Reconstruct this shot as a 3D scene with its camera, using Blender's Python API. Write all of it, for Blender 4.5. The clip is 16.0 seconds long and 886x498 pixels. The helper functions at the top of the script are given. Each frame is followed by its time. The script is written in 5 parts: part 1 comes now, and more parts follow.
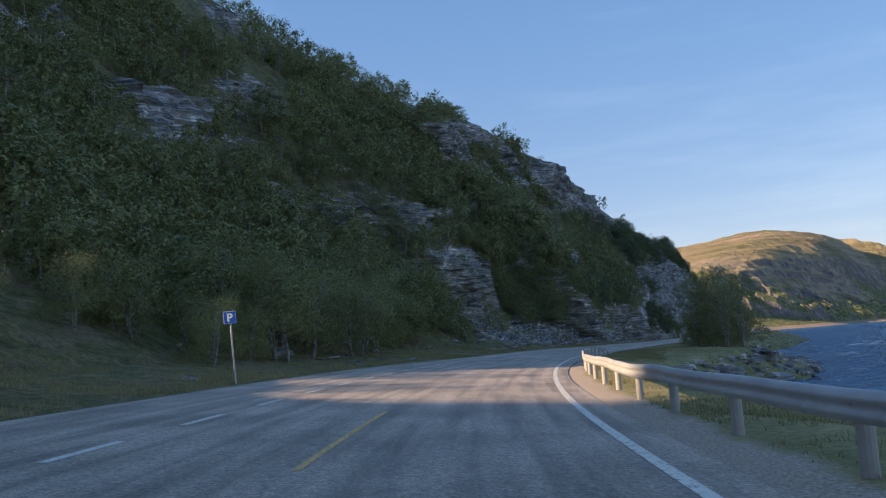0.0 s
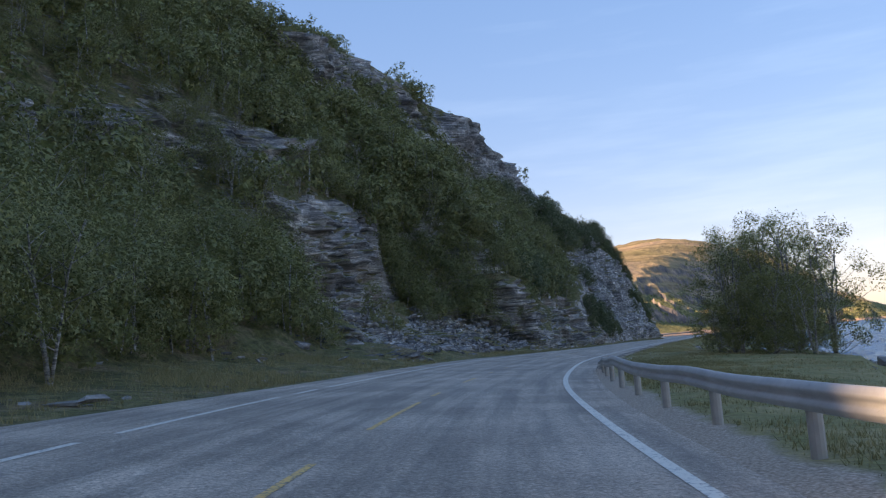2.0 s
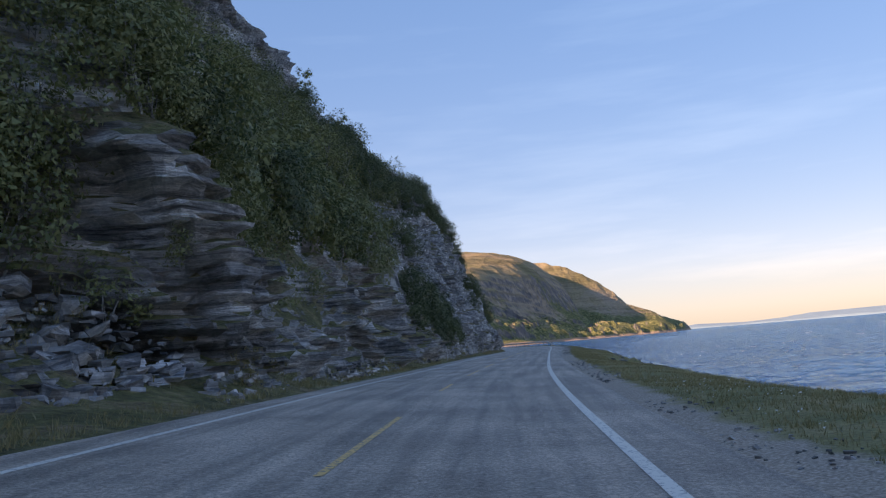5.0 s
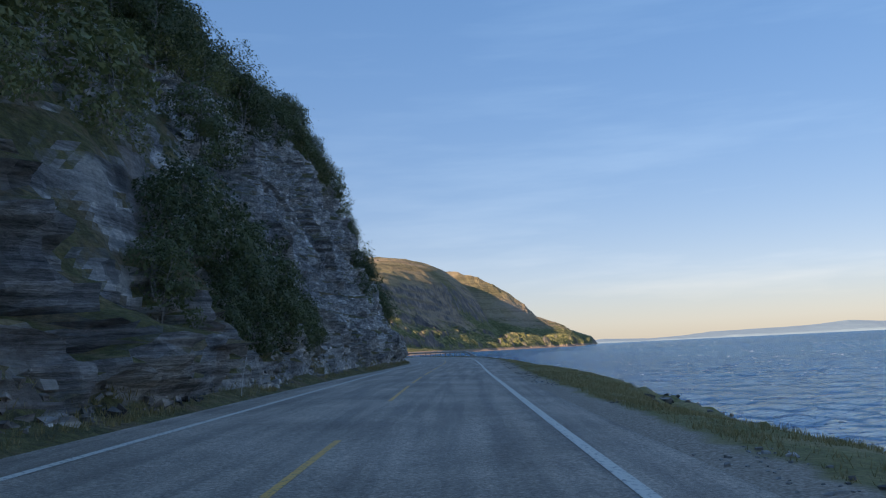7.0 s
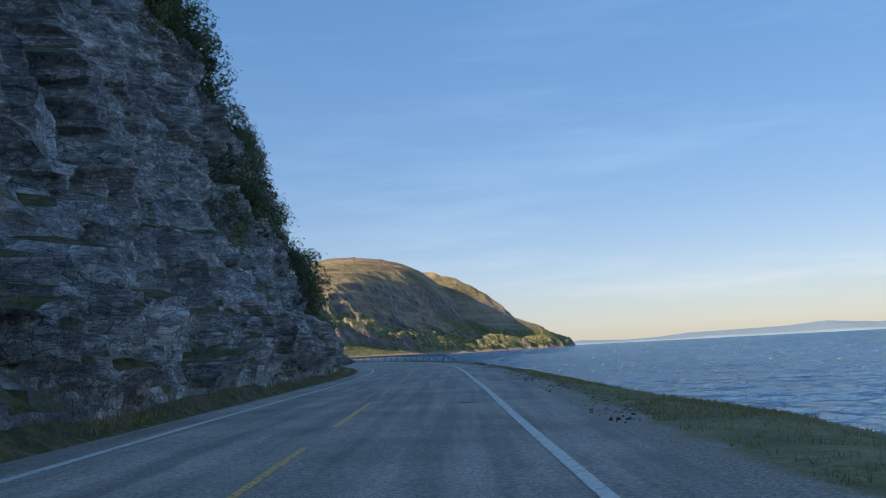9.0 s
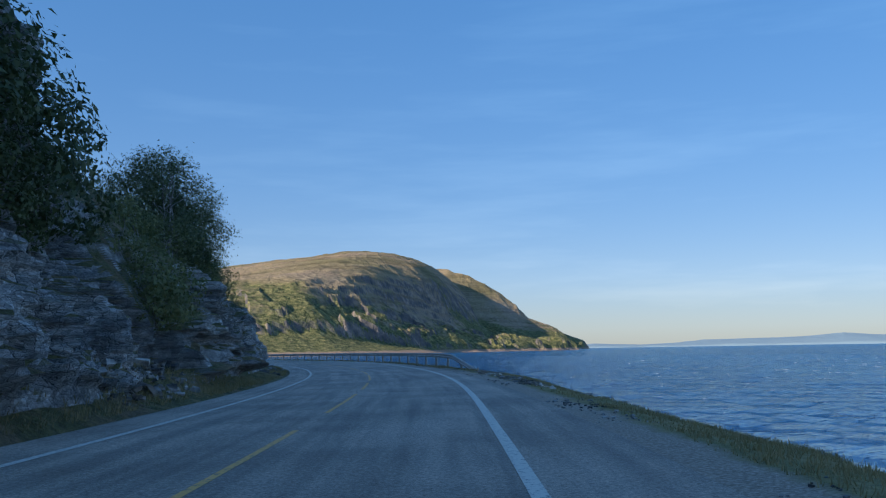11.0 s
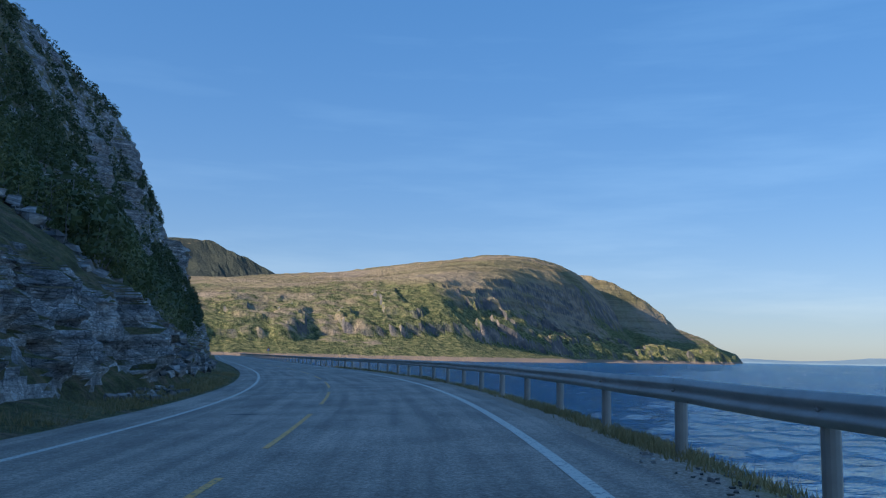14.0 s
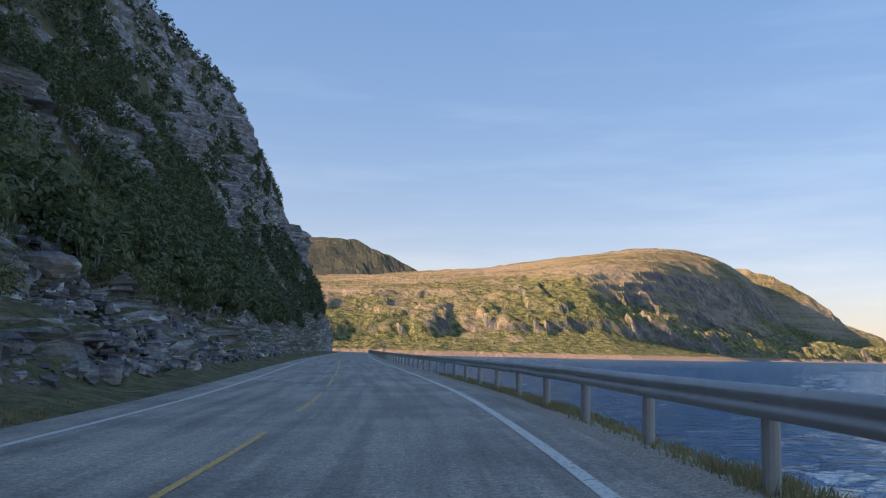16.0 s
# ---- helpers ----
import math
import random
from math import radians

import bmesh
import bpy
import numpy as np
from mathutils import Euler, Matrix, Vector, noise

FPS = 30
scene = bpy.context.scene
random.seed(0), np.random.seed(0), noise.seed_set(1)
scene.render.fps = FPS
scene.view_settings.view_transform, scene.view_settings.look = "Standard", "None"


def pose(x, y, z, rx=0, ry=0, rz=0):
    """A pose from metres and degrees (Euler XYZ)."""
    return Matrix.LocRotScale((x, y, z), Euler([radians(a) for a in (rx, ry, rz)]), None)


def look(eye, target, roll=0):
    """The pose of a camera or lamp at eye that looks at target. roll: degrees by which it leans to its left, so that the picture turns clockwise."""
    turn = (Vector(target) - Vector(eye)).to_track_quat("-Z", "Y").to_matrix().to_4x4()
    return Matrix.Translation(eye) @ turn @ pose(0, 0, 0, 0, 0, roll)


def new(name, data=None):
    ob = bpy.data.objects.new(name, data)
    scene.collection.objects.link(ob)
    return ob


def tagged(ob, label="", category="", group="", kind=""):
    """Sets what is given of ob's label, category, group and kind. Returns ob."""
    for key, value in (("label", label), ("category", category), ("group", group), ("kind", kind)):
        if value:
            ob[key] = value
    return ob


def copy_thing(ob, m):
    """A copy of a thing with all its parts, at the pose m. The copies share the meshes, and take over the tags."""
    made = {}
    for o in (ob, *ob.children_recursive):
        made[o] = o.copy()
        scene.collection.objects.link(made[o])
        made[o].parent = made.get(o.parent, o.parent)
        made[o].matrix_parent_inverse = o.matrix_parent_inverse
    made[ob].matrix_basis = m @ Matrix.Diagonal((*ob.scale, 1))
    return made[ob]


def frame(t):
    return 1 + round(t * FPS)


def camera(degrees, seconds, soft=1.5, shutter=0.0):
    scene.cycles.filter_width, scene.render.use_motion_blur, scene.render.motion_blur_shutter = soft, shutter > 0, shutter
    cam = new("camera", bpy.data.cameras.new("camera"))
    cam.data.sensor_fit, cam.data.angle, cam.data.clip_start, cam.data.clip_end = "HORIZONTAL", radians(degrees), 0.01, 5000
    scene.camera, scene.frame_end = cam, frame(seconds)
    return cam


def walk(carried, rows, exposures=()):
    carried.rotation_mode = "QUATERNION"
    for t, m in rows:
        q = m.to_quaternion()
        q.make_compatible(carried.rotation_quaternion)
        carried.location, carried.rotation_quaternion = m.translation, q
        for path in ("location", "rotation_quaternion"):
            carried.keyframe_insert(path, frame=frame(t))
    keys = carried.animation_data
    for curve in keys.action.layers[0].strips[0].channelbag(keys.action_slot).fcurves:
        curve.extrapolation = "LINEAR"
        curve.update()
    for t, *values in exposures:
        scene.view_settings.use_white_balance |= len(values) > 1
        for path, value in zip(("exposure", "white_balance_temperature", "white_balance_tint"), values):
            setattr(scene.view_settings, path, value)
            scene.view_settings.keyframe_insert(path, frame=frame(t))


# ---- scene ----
cam = camera(54.8, 16.0, soft=1.2)
PATH = [
    (0, (-1.935, -12.844, 1.262), (-2.870, 6.996, 3.609), -4.14),
    (0.5, (-2.133, -2.133, 1.266), (-2.568, 17.725, 3.610), -4.14),
    (1, (-2.061, 8.542, 1.276), (-1.902, 28.399, 3.654), -3.93),
    (1.5, (-1.629, 19.188, 1.268), (-0.823, 39.027, 3.667), -4.31),
    (2, (-0.814, 29.810, 1.269), (0.623, 49.620, 3.616), -4.46),
    (2.5, (0.415, 40.428, 1.273), (2.545, 60.178, 3.598), -4.26),
    (3, (2.100, 50.948, 1.270), (4.984, 70.605, 3.570), -4.12),
    (3.5, (4.241, 61.331, 1.259), (7.915, 80.860, 3.521), -4.47),
    (4, (6.751, 71.559, 1.258), (11.192, 90.929, 3.515), -4.97),
    (4.5, (9.589, 81.674, 1.279), (14.722, 100.872, 3.532), -4.82),
    (5, (12.789, 91.673, 1.257), (18.572, 110.679, 3.563), -4.71),
    (5.5, (16.177, 101.484, 1.271), (22.574, 120.292, 3.582), -4.30),
    (6, (19.784, 111.148, 1.278), (26.715, 129.762, 3.618), -3.55),
    (6.5, (23.567, 120.591, 1.278), (30.963, 139.022, 3.643), -2.82),
    (7, (27.440, 129.885, 1.277), (35.148, 148.190, 3.626), -2.79),
    (7.5, (31.405, 139.120, 1.277), (39.371, 157.309, 3.665), -2.59),
    (8, (35.421, 148.205, 1.269), (43.483, 166.354, 3.633), -2.94),
    (8.5, (39.459, 157.349, 1.262), (47.607, 175.456, 3.655), -3.19),
    (9, (43.542, 166.460, 1.271), (51.742, 184.547, 3.640), -3.02),
    (9.5, (47.707, 175.477, 1.269), (55.916, 193.554, 3.689), -2.50),
    (10, (51.918, 184.489, 1.258), (60.100, 202.587, 3.606), -1.95),
    (10.5, (56.061, 193.509, 1.268), (64.119, 211.664, 3.611), -1.48),
    (11, (60.178, 202.492, 1.271), (68.061, 220.724, 3.608), -0.93),
    (11.5, (64.122, 211.506, 1.266), (71.755, 229.843, 3.615), -0.57),
    (12, (67.827, 220.563, 1.270), (75.080, 239.049, 3.649), -0.24),
    (12.5, (71.372, 229.690, 1.275), (78.140, 248.349, 3.728), 0.17),
    (13, (74.506, 238.886, 1.267), (80.682, 257.759, 3.645), 0.40),
    (13.5, (77.469, 248.220, 1.268), (82.952, 267.297, 3.721), 0.85),
    (14, (80.159, 257.670, 1.283), (84.918, 276.936, 3.773), 1.14),
    (14.5, (82.414, 267.232, 1.263), (86.398, 286.682, 3.682), 1.56),
    (15, (84.254, 276.913, 1.263), (87.429, 296.518, 3.620), 1.83),
    (15.5, (85.780, 286.755, 1.279), (88.116, 306.474, 3.675), 1.82),
    (16, (86.962, 296.717, 1.265), (88.450, 316.522, 3.625), 1.31),
]
EXPOSURES = [(0, 1.35, 6200, 28), (1, 1.62, 6500, 26), (1.8, 1.76, 6800, 34), (2.5, 1.66, 6600, 39), (3.2, 1.75, 6600, 43), (4, 1.75, 6700, 42), (5, 1.48, 6600, 38), (7.5, 1.1, 5900, 26), (8.5, 1.1, 5850, 24), (10.5, 0.95, 5300, 20), (12.5, 0.78, 4650, 16), (14.3, 0.96, 5250, 20), (16, 1.4, 6600, 32)]
walk(cam, [(t, look(eye, target, roll)) for t, eye, target, roll in PATH], EXPOSURES)

# ---- daylight: low evening sun from the hill's side, clear sky ----
SUN_AZ, SUN_EL = 255.0, 21.0
world = bpy.data.worlds.new("world")
scene.world = world
world.use_nodes = True
wt = world.node_tree
sky = wt.nodes.new("ShaderNodeTexSky")
sky.sky_type = 'NISHITA'
sky.sun_disc = False
sky.sun_elevation = radians(SUN_EL)
sky.sun_rotation = radians(SUN_AZ)
sky.air_density, sky.dust_density, sky.ozone_density = 1.0, 0.4, 2.0
SKY = wt.nodes["Background"]
SKY.inputs[1].default_value = 0.15
# faint streaks of high cirrus
c_at = wt.nodes.new("ShaderNodeTexCoord")
c_map = wt.nodes.new("ShaderNodeMapping")
c_map.inputs["Rotation"].default_value, c_map.inputs["Scale"].default_value = (0.0, radians(14), radians(20)), (1.2, 1.2, 9.0)
c_noise = wt.nodes.new("ShaderNodeTexNoise")
c_noise.inputs["Scale"].default_value, c_noise.inputs["Detail"].default_value, c_noise.inputs["Roughness"].default_value = 1.6, 5, 0.6
c_ramp = wt.nodes.new("ShaderNodeValToRGB")
c_ramp.color_ramp.elements[0].position, c_ramp.color_ramp.elements[0].color = 0.5, (1, 1, 1, 1)
c_ramp.color_ramp.elements[1].position, c_ramp.color_ramp.elements[1].color = 0.75, (1.55, 1.35, 1.18, 1)
c_mix = wt.nodes.new("ShaderNodeMix")
c_mix.data_type, c_mix.blend_type = 'RGBA', 'MULTIPLY'
c_mix.inputs[0].default_value = 0.5
wt.links.new(c_at.outputs["Generated"], c_map.inputs[0])
wt.links.new(c_map.outputs[0], c_noise.inputs["Vector"])
wt.links.new(c_noise.outputs[0], c_ramp.inputs[0])
soft_sky = wt.nodes.new("ShaderNodeGamma")
soft_sky.inputs[1].default_value = 0.4
wt.links.new(sky.outputs[0], soft_sky.inputs[0])
deep_sky = wt.nodes.new("ShaderNodeHueSaturation")
deep_sky.inputs["Saturation"].default_value = 2.1
wt.links.new(soft_sky.outputs[0], deep_sky.inputs["Color"])
wt.links.new(deep_sky.outputs[0], c_mix.inputs[6])
wt.links.new(c_ramp.outputs[0], c_mix.inputs[7])
wt.links.new(c_mix.outputs[2], SKY.inputs[0])
sun = new("sun", bpy.data.lights.new("sun", "SUN"))
sun.data.energy, sun.data.angle, sun.data.color = 3.4, radians(0.5), (1.0, 0.77, 0.43)
SUNV = Vector((math.sin(radians(SUN_AZ)) * math.cos(radians(SUN_EL)), math.cos(radians(SUN_AZ)) * math.cos(radians(SUN_EL)), math.sin(radians(SUN_EL))))
sun.matrix_world = look(SUNV * 100, (0, 0, 0))


# ---- numeric helpers ----
def hash01(*idx):
    h = np.zeros(np.broadcast(*idx).shape, dtype=np.uint32)
    for n, i in enumerate(idx):
        h = (h ^ (np.asarray(i).astype(np.int64) & 0xffffffff).astype(np.uint32) * np.uint32(2654435761 + 40503 * n)) * np.uint32(2246822519)
        h ^= h >> np.uint32(15)
    h *= np.uint32(3266489917)
    h ^= h >> np.uint32(16)
    return h.astype(np.float64) / 4294967295.0


def vnoise(p, seed=0):
    p = np.asarray(p, float)
    i = np.floor(p).astype(int)
    f = p - i
    f = f * f * (3 - 2 * f)
    out = 0
    for a in (0, 1):
        for b in (0, 1):
            for c in (0, 1):
                w = (f[..., 0] if a else 1 - f[..., 0]) * (f[..., 1] if b else 1 - f[..., 1]) * (f[..., 2] if c else 1 - f[..., 2])
                out = out + w * hash01(i[..., 0] + a, i[..., 1] + b, i[..., 2] + c, seed)
    return out * 2 - 1


def fbm(p, octaves=4, seed=0):
    return sum(0.5 ** k * vnoise(np.asarray(p) * 2.0 ** k, seed + k) for k in range(octaves))


def stack(*cols):
    return np.stack(np.broadcast_arrays(*cols), -1).astype(float)


def raw_mesh(name, verts, faces, smooth=False):
    """A mesh of triangles or quads from arrays."""
    verts, faces = np.asarray(verts, np.float32).reshape(-1, 3), np.asarray(faces, np.int32)
    me = bpy.data.meshes.new(name)
    n, k = faces.shape
    me.vertices.add(len(verts))
    me.vertices.foreach_set("co", verts.ravel())
    me.loops.add(n * k)
    me.loops.foreach_set("vertex_index", faces.ravel())
    me.polygons.add(n)
    me.polygons.foreach_set("loop_start", np.arange(0, n * k, k, dtype=np.int32))
    me.polygons.foreach_set("use_smooth", np.full(n, smooth))
    me.update(calc_edges=True)
    return me


def grid_faces(rows, cols):
    i, j = np.meshgrid(np.arange(rows - 1), np.arange(cols - 1), indexing="ij")
    a = (i * cols + j).ravel()
    return np.stack([a, a + 1, a + cols + 1, a + cols], -1)


def surface(name, pts, material, smooth=True, flip=False, uv=None):
    """A sheet from a grid of points."""
    r, c = pts.shape[:2]
    f = grid_faces(r, c)
    me = raw_mesh(name, pts, f[:, ::-1] if flip else f, smooth)
    me.materials.append(material)
    if uv is not None:
        lay = me.uv_layers.new(name="place")
        idx = np.empty(len(me.loops), np.int32)
        me.loops.foreach_get("vertex_index", idx)
        lay.data.foreach_set("uv", uv.reshape(-1, 2)[idx].astype(np.float32).ravel())
    return new(name, me)


def mesh_of(name, verts, faces, material, smooth=False):
    me = raw_mesh(name, verts, faces, smooth)
    me.materials.append(material)
    return me


def child(name, me, parent, label=""):
    ob = new(name, me)
    ob.parent = parent
    if label:
        tagged(ob, label)
    return ob


def joined(items):
    """One set of arrays from several (verts, faces)."""
    vs, fs, n = [], [], 0
    for v, f in items:
        vs.append(np.asarray(v, float))
        fs.append(np.asarray(f) + n)
        n += len(vs[-1])
    return np.concatenate(vs), np.concatenate(fs)


def box(cx, cy, cz, sx, sy, sz):
    v = np.array([(x, y, z) for x in (-.5, .5) for y in (-.5, .5) for z in (-.5, .5)]) * (sx, sy, sz) + (cx, cy, cz)
    f = [(0, 1, 3, 2), (4, 6, 7, 5), (0, 4, 5, 1), (2, 3, 7, 6), (0, 2, 6, 4), (1, 5, 7, 3)]
    return v, np.array(f)


def tube(pts, radii, sides=6):
    """A tapered tube of quads along points."""
    pts = np.asarray(pts, float)
    t = np.gradient(pts, axis=0)
    t /= np.linalg.norm(t, axis=1)[:, None] + 1e-9
    ref = np.where(np.abs(t[:, 2:3]) > 0.9, [[1.0, 0, 0]], [[0, 0, 1.0]])
    a = np.cross(t, ref)
    a /= np.linalg.norm(a, axis=1)[:, None] + 1e-9
    b = np.cross(t, a)
    ang = np.arange(sides) * 2 * np.pi / sides
    v = pts[:, None] + np.asarray(radii)[:, None, None] * (np.cos(ang)[None, :, None] * a[:, None] + np.sin(ang)[None, :, None] * b[:, None])
    f = []
    for i in range(len(pts) - 1):
        for k in range(sides):
            f.append((i * sides + k, i * sides + (k + 1) % sides, (i + 1) * sides + (k + 1) % sides, (i + 1) * sides + k))
    return v.reshape(-1, 3), np.array(f)


# ---- materials ----
def material(name, rough=0.8):
    m = bpy.data.materials.new(name)
    m.use_nodes = True
    nodes, links = m.node_tree.nodes, m.node_tree.links
    b = nodes["Principled BSDF"]
    b.inputs["Roughness"].default_value = rough
    return m, nodes, links, b


def place_nodes(nodes, links, scale, kind="Object", stretch=(1, 1, 1)):
    c = nodes.new("ShaderNodeTexCoord")
    mp = nodes.new("ShaderNodeMapping")
    mp.inputs["Scale"].default_value = [scale * s for s in stretch]
    links.new(c.outputs[kind], mp.inputs[0])
    return mp.outputs[0]


def noise_node(nodes, links, vec, scale=1.0, detail=4, rough=0.55):
    n = nodes.new("ShaderNodeTexNoise")
    n.inputs["Scale"].default_value, n.inputs["Detail"].default_value, n.inputs["Roughness"].default_value = scale, detail, rough
    if vec is not None:
        links.new(vec, n.inputs["Vector"])
    return n.outputs[0]


def ramp_node(nodes, links, fac, stops, ease='LINEAR'):
    r = nodes.new("ShaderNodeValToRGB")
    r.color_ramp.interpolation = ease
    while len(r.color_ramp.elements) < len(stops):
        r.color_ramp.elements.new(0.5)
    for e, (at, col) in zip(r.color_ramp.elements, stops):
        e.position, e.color = at, (*col, 1) if len(col) == 3 else col
    links.new(fac, r.inputs[0])
    return r.outputs[0]


def blend(nodes, links, fac, a, b, how='MIX'):
    n = nodes.new("ShaderNodeMix")
    n.data_type, n.blend_type = 'RGBA', how
    for sock, val in ((n.inputs[0], fac), (n.inputs[6], a), (n.inputs[7], b)):
        if isinstance(val, (int, float)):
            sock.default_value = val
        elif isinstance(val, tuple):
            sock.default_value = (*val, 1)
        else:
            links.new(val, sock)
    return n.outputs[2]


def math_node(nodes, links, op, a, b=0.0):
    n = nodes.new("ShaderNodeMath")
    n.operation = op
    for sock, val in zip(n.inputs, (a, b)):
        if isinstance(val, (int, float)):
            sock.default_value = val
        else:
            links.new(val, sock)
    return n.outputs[0]


def relief(nodes, links, b, height, strength, distance):
    n = nodes.new("ShaderNodeBump")
    n.inputs["Strength"].default_value, n.inputs["Distance"].default_value = strength, distance
    links.new(height, n.inputs["Height"])
    links.new(n.outputs[0], b.inputs["Normal"])


def grey(v, warm=0.0):
    return (v * (1 + warm), v, v * (1 - warm))


def asphalt_material():
    m, n, l, b = material("asphalt", 0.85)
    fine = noise_node(n, l, place_nodes(n, l, 1.0), 26.0, 6, 0.75)
    broad = noise_node(n, l, place_nodes(n, l, 1.0), 0.35, 4)
    along = noise_node(n, l, place_nodes(n, l, 1.0, "UV", (1.0, 0.04, 1)), 2.2, 4)
    col = ramp_node(n, l, fine, [(0.3, grey(0.1, 0.2)), (0.46, grey(0.29, 0.2)), (0.6, grey(0.43, 0.2)), (0.72, grey(0.72, 0.16))])
    col = blend(n, l, 0.8, col, ramp_node(n, l, broad, [(0.38, grey(0.78)), (0.62, grey(1.18))]), 'MULTIPLY')
    col = blend(n, l, 0.8, col, ramp_node(n, l, along, [(0.38, grey(0.66)), (0.5, grey(1.0)), (0.64, grey(1.3))]), 'MULTIPLY')
    speck = noise_node(n, l, place_nodes(n, l, 1.0), 11.0, 3, 0.7)
    col = blend(n, l, 0.8, col, ramp_node(n, l, speck, [(0.36, grey(0.78)), (0.5, grey(1.0)), (0.66, grey(1.28))]), 'MULTIPLY')
    l.new(col, b.inputs["Base Color"])
    l.new(ramp_node(n, l, along, [(0.3, grey(0.6)), (0.7, grey(0.85))]), b.inputs["Roughness"])
    relief(n, l, b, fine, 0.8, 0.03)
    return m


def paint_material(name, col, wear):
    m, n, l, b = material(name, 0.6)
    fine = noise_node(n, l, place_nodes(n, l, 1.0), 14.0, 6, 0.7)
    l.new(blend(n, l, ramp_node(n, l, fine, [(wear - 0.06, (0, 0, 0)), (wear + 0.06, (1, 1, 1))]), grey(0.16), col), b.inputs["Base Color"])
    relief(n, l, b, fine, 0.3, 0.004)
    return m


def rock_colour(n, l, vec):
    """Thin-bedded grey schist: pale and dark beds, blocks split along joints, rust, lichen and quartz faces."""
    c = n.new("ShaderNodeTexCoord")
    sway = n.new("ShaderNodeTexNoise")
    sway.inputs["Scale"].default_value, sway.inputs["Detail"].default_value = 0.1, 2
    l.new(c.outputs["Object"], sway.inputs["Vector"])
    lift = n.new("ShaderNodeVectorMath")
    lift.operation = 'MULTIPLY_ADD'
    lift.inputs[1].default_value = (0.5, 0.5, 1.0)
    l.new(sway.outputs[1], lift.inputs[0])
    l.new(c.outputs["Object"], lift.inputs[2])

    def stretched(sx, sz, turn=(0.05, 0.1, 0)):
        mp = n.new("ShaderNodeMapping")
        mp.inputs["Scale"].default_value, mp.inputs["Rotation"].default_value = (sx, sx, sz), turn
        l.new(lift.outputs[0], mp.inputs[0])
        return mp.outputs[0]

    def blocks(sx, sz):
        v = n.new("ShaderNodeTexVoronoi")
        v.distance = 'CHEBYCHEV'
        v.inputs["Scale"].default_value = 1.0
        l.new(stretched(sx, sz), v.inputs["Vector"])
        s = n.new("ShaderNodeSeparateColor")
        l.new(v.outputs["Color"], s.inputs[0])
        return s.outputs[0], s.outputs[1]

    bed = noise_node(n, l, stretched(0.2, 4.0), 1.0, 6, 0.66)
    seam = noise_node(n, l, stretched(0.1, 1.5), 1.0, 3, 0.5)
    big, pale = blocks(0.45, 1.1)
    small, chip = blocks(1.1, 3.6)
    slab, _ = blocks(0.8, 0.35)
    grain = noise_node(n, l, vec, 6.0, 5, 0.7)
    col = ramp_node(n, l, bed, [(0.34, (0.05, 0.049, 0.05)), (0.43, (0.235, 0.23, 0.222)), (0.53, (0.4, 0.39, 0.374)), (0.65, (0.66, 0.64, 0.61))])
    col = blend(n, l, 0.85, col, ramp_node(n, l, seam, [(0.36, grey(0.42)), (0.46, grey(0.95)), (0.64, grey(1.3))]), 'MULTIPLY')
    col = blend(n, l, 0.75, col, ramp_node(n, l, big, [(0.1, grey(0.6)), (0.9, grey(1.4))]), 'MULTIPLY')
    col = blend(n, l, 0.7, col, ramp_node(n, l, small, [(0.05, grey(0.5)), (0.3, grey(0.95)), (0.95, grey(1.35))]), 'MULTIPLY')
    col = blend(n, l, 0.5, col, ramp_node(n, l, slab, [(0.1, grey(0.6)), (0.9, grey(1.3))]), 'MULTIPLY')
    col = blend(n, l, ramp_node(n, l, pale, [(0.86, (0, 0, 0)), (0.9, (0.6, 0.6, 0.6))]), col, (0.46, 0.445, 0.41))
    patch = noise_node(n, l, place_nodes(n, l, 0.18), 1.0, 3)
    col = blend(n, l, ramp_node(n, l, patch, [(0.52, (0, 0, 0)), (0.66, (0.45, 0.45, 0.45))]), col, (0.36, 0.27, 0.2))
    lichen = noise_node(n, l, place_nodes(n, l, 0.33), 1.0, 5, 0.65)
    col = blend(n, l, ramp_node(n, l, lichen, [(0.56, (0, 0, 0)), (0.68, (0.5, 0.5, 0.5))]), col, (0.17, 0.175, 0.1))
    col = blend(n, l, 0.6, col, ramp_node(n, l, grain, [(0.34, grey(0.55)), (0.5, grey(1.0)), (0.68, grey(1.45))]), 'MULTIPLY')
    tone = noise_node(n, l, place_nodes(n, l, 0.22, "Object", (1, 1, 1.5)), 1.0, 4, 0.6)
    col = blend(n, l, 0.8, col, ramp_node(n, l, tone, [(0.32, (0.6, 0.62, 0.66)), (0.5, (1.0, 0.99, 0.98)), (0.66, (1.4, 1.34, 1.25))]), 'MULTIPLY')
    height = math_node(n, l, 'ADD', math_node(n, l, 'MULTIPLY', bed, 1.1), math_node(n, l, 'MULTIPLY', small, 0.3))
    height = math_node(n, l, 'ADD', height, math_node(n, l, 'MULTIPLY', big, 0.35))
    height = math_node(n, l, 'ADD', height, math_node(n, l, 'MULTIPLY', chip, 0.12))
    return col, math_node(n, l, 'ADD', height, math_node(n, l, 'MULTIPLY', slab, 0.25))


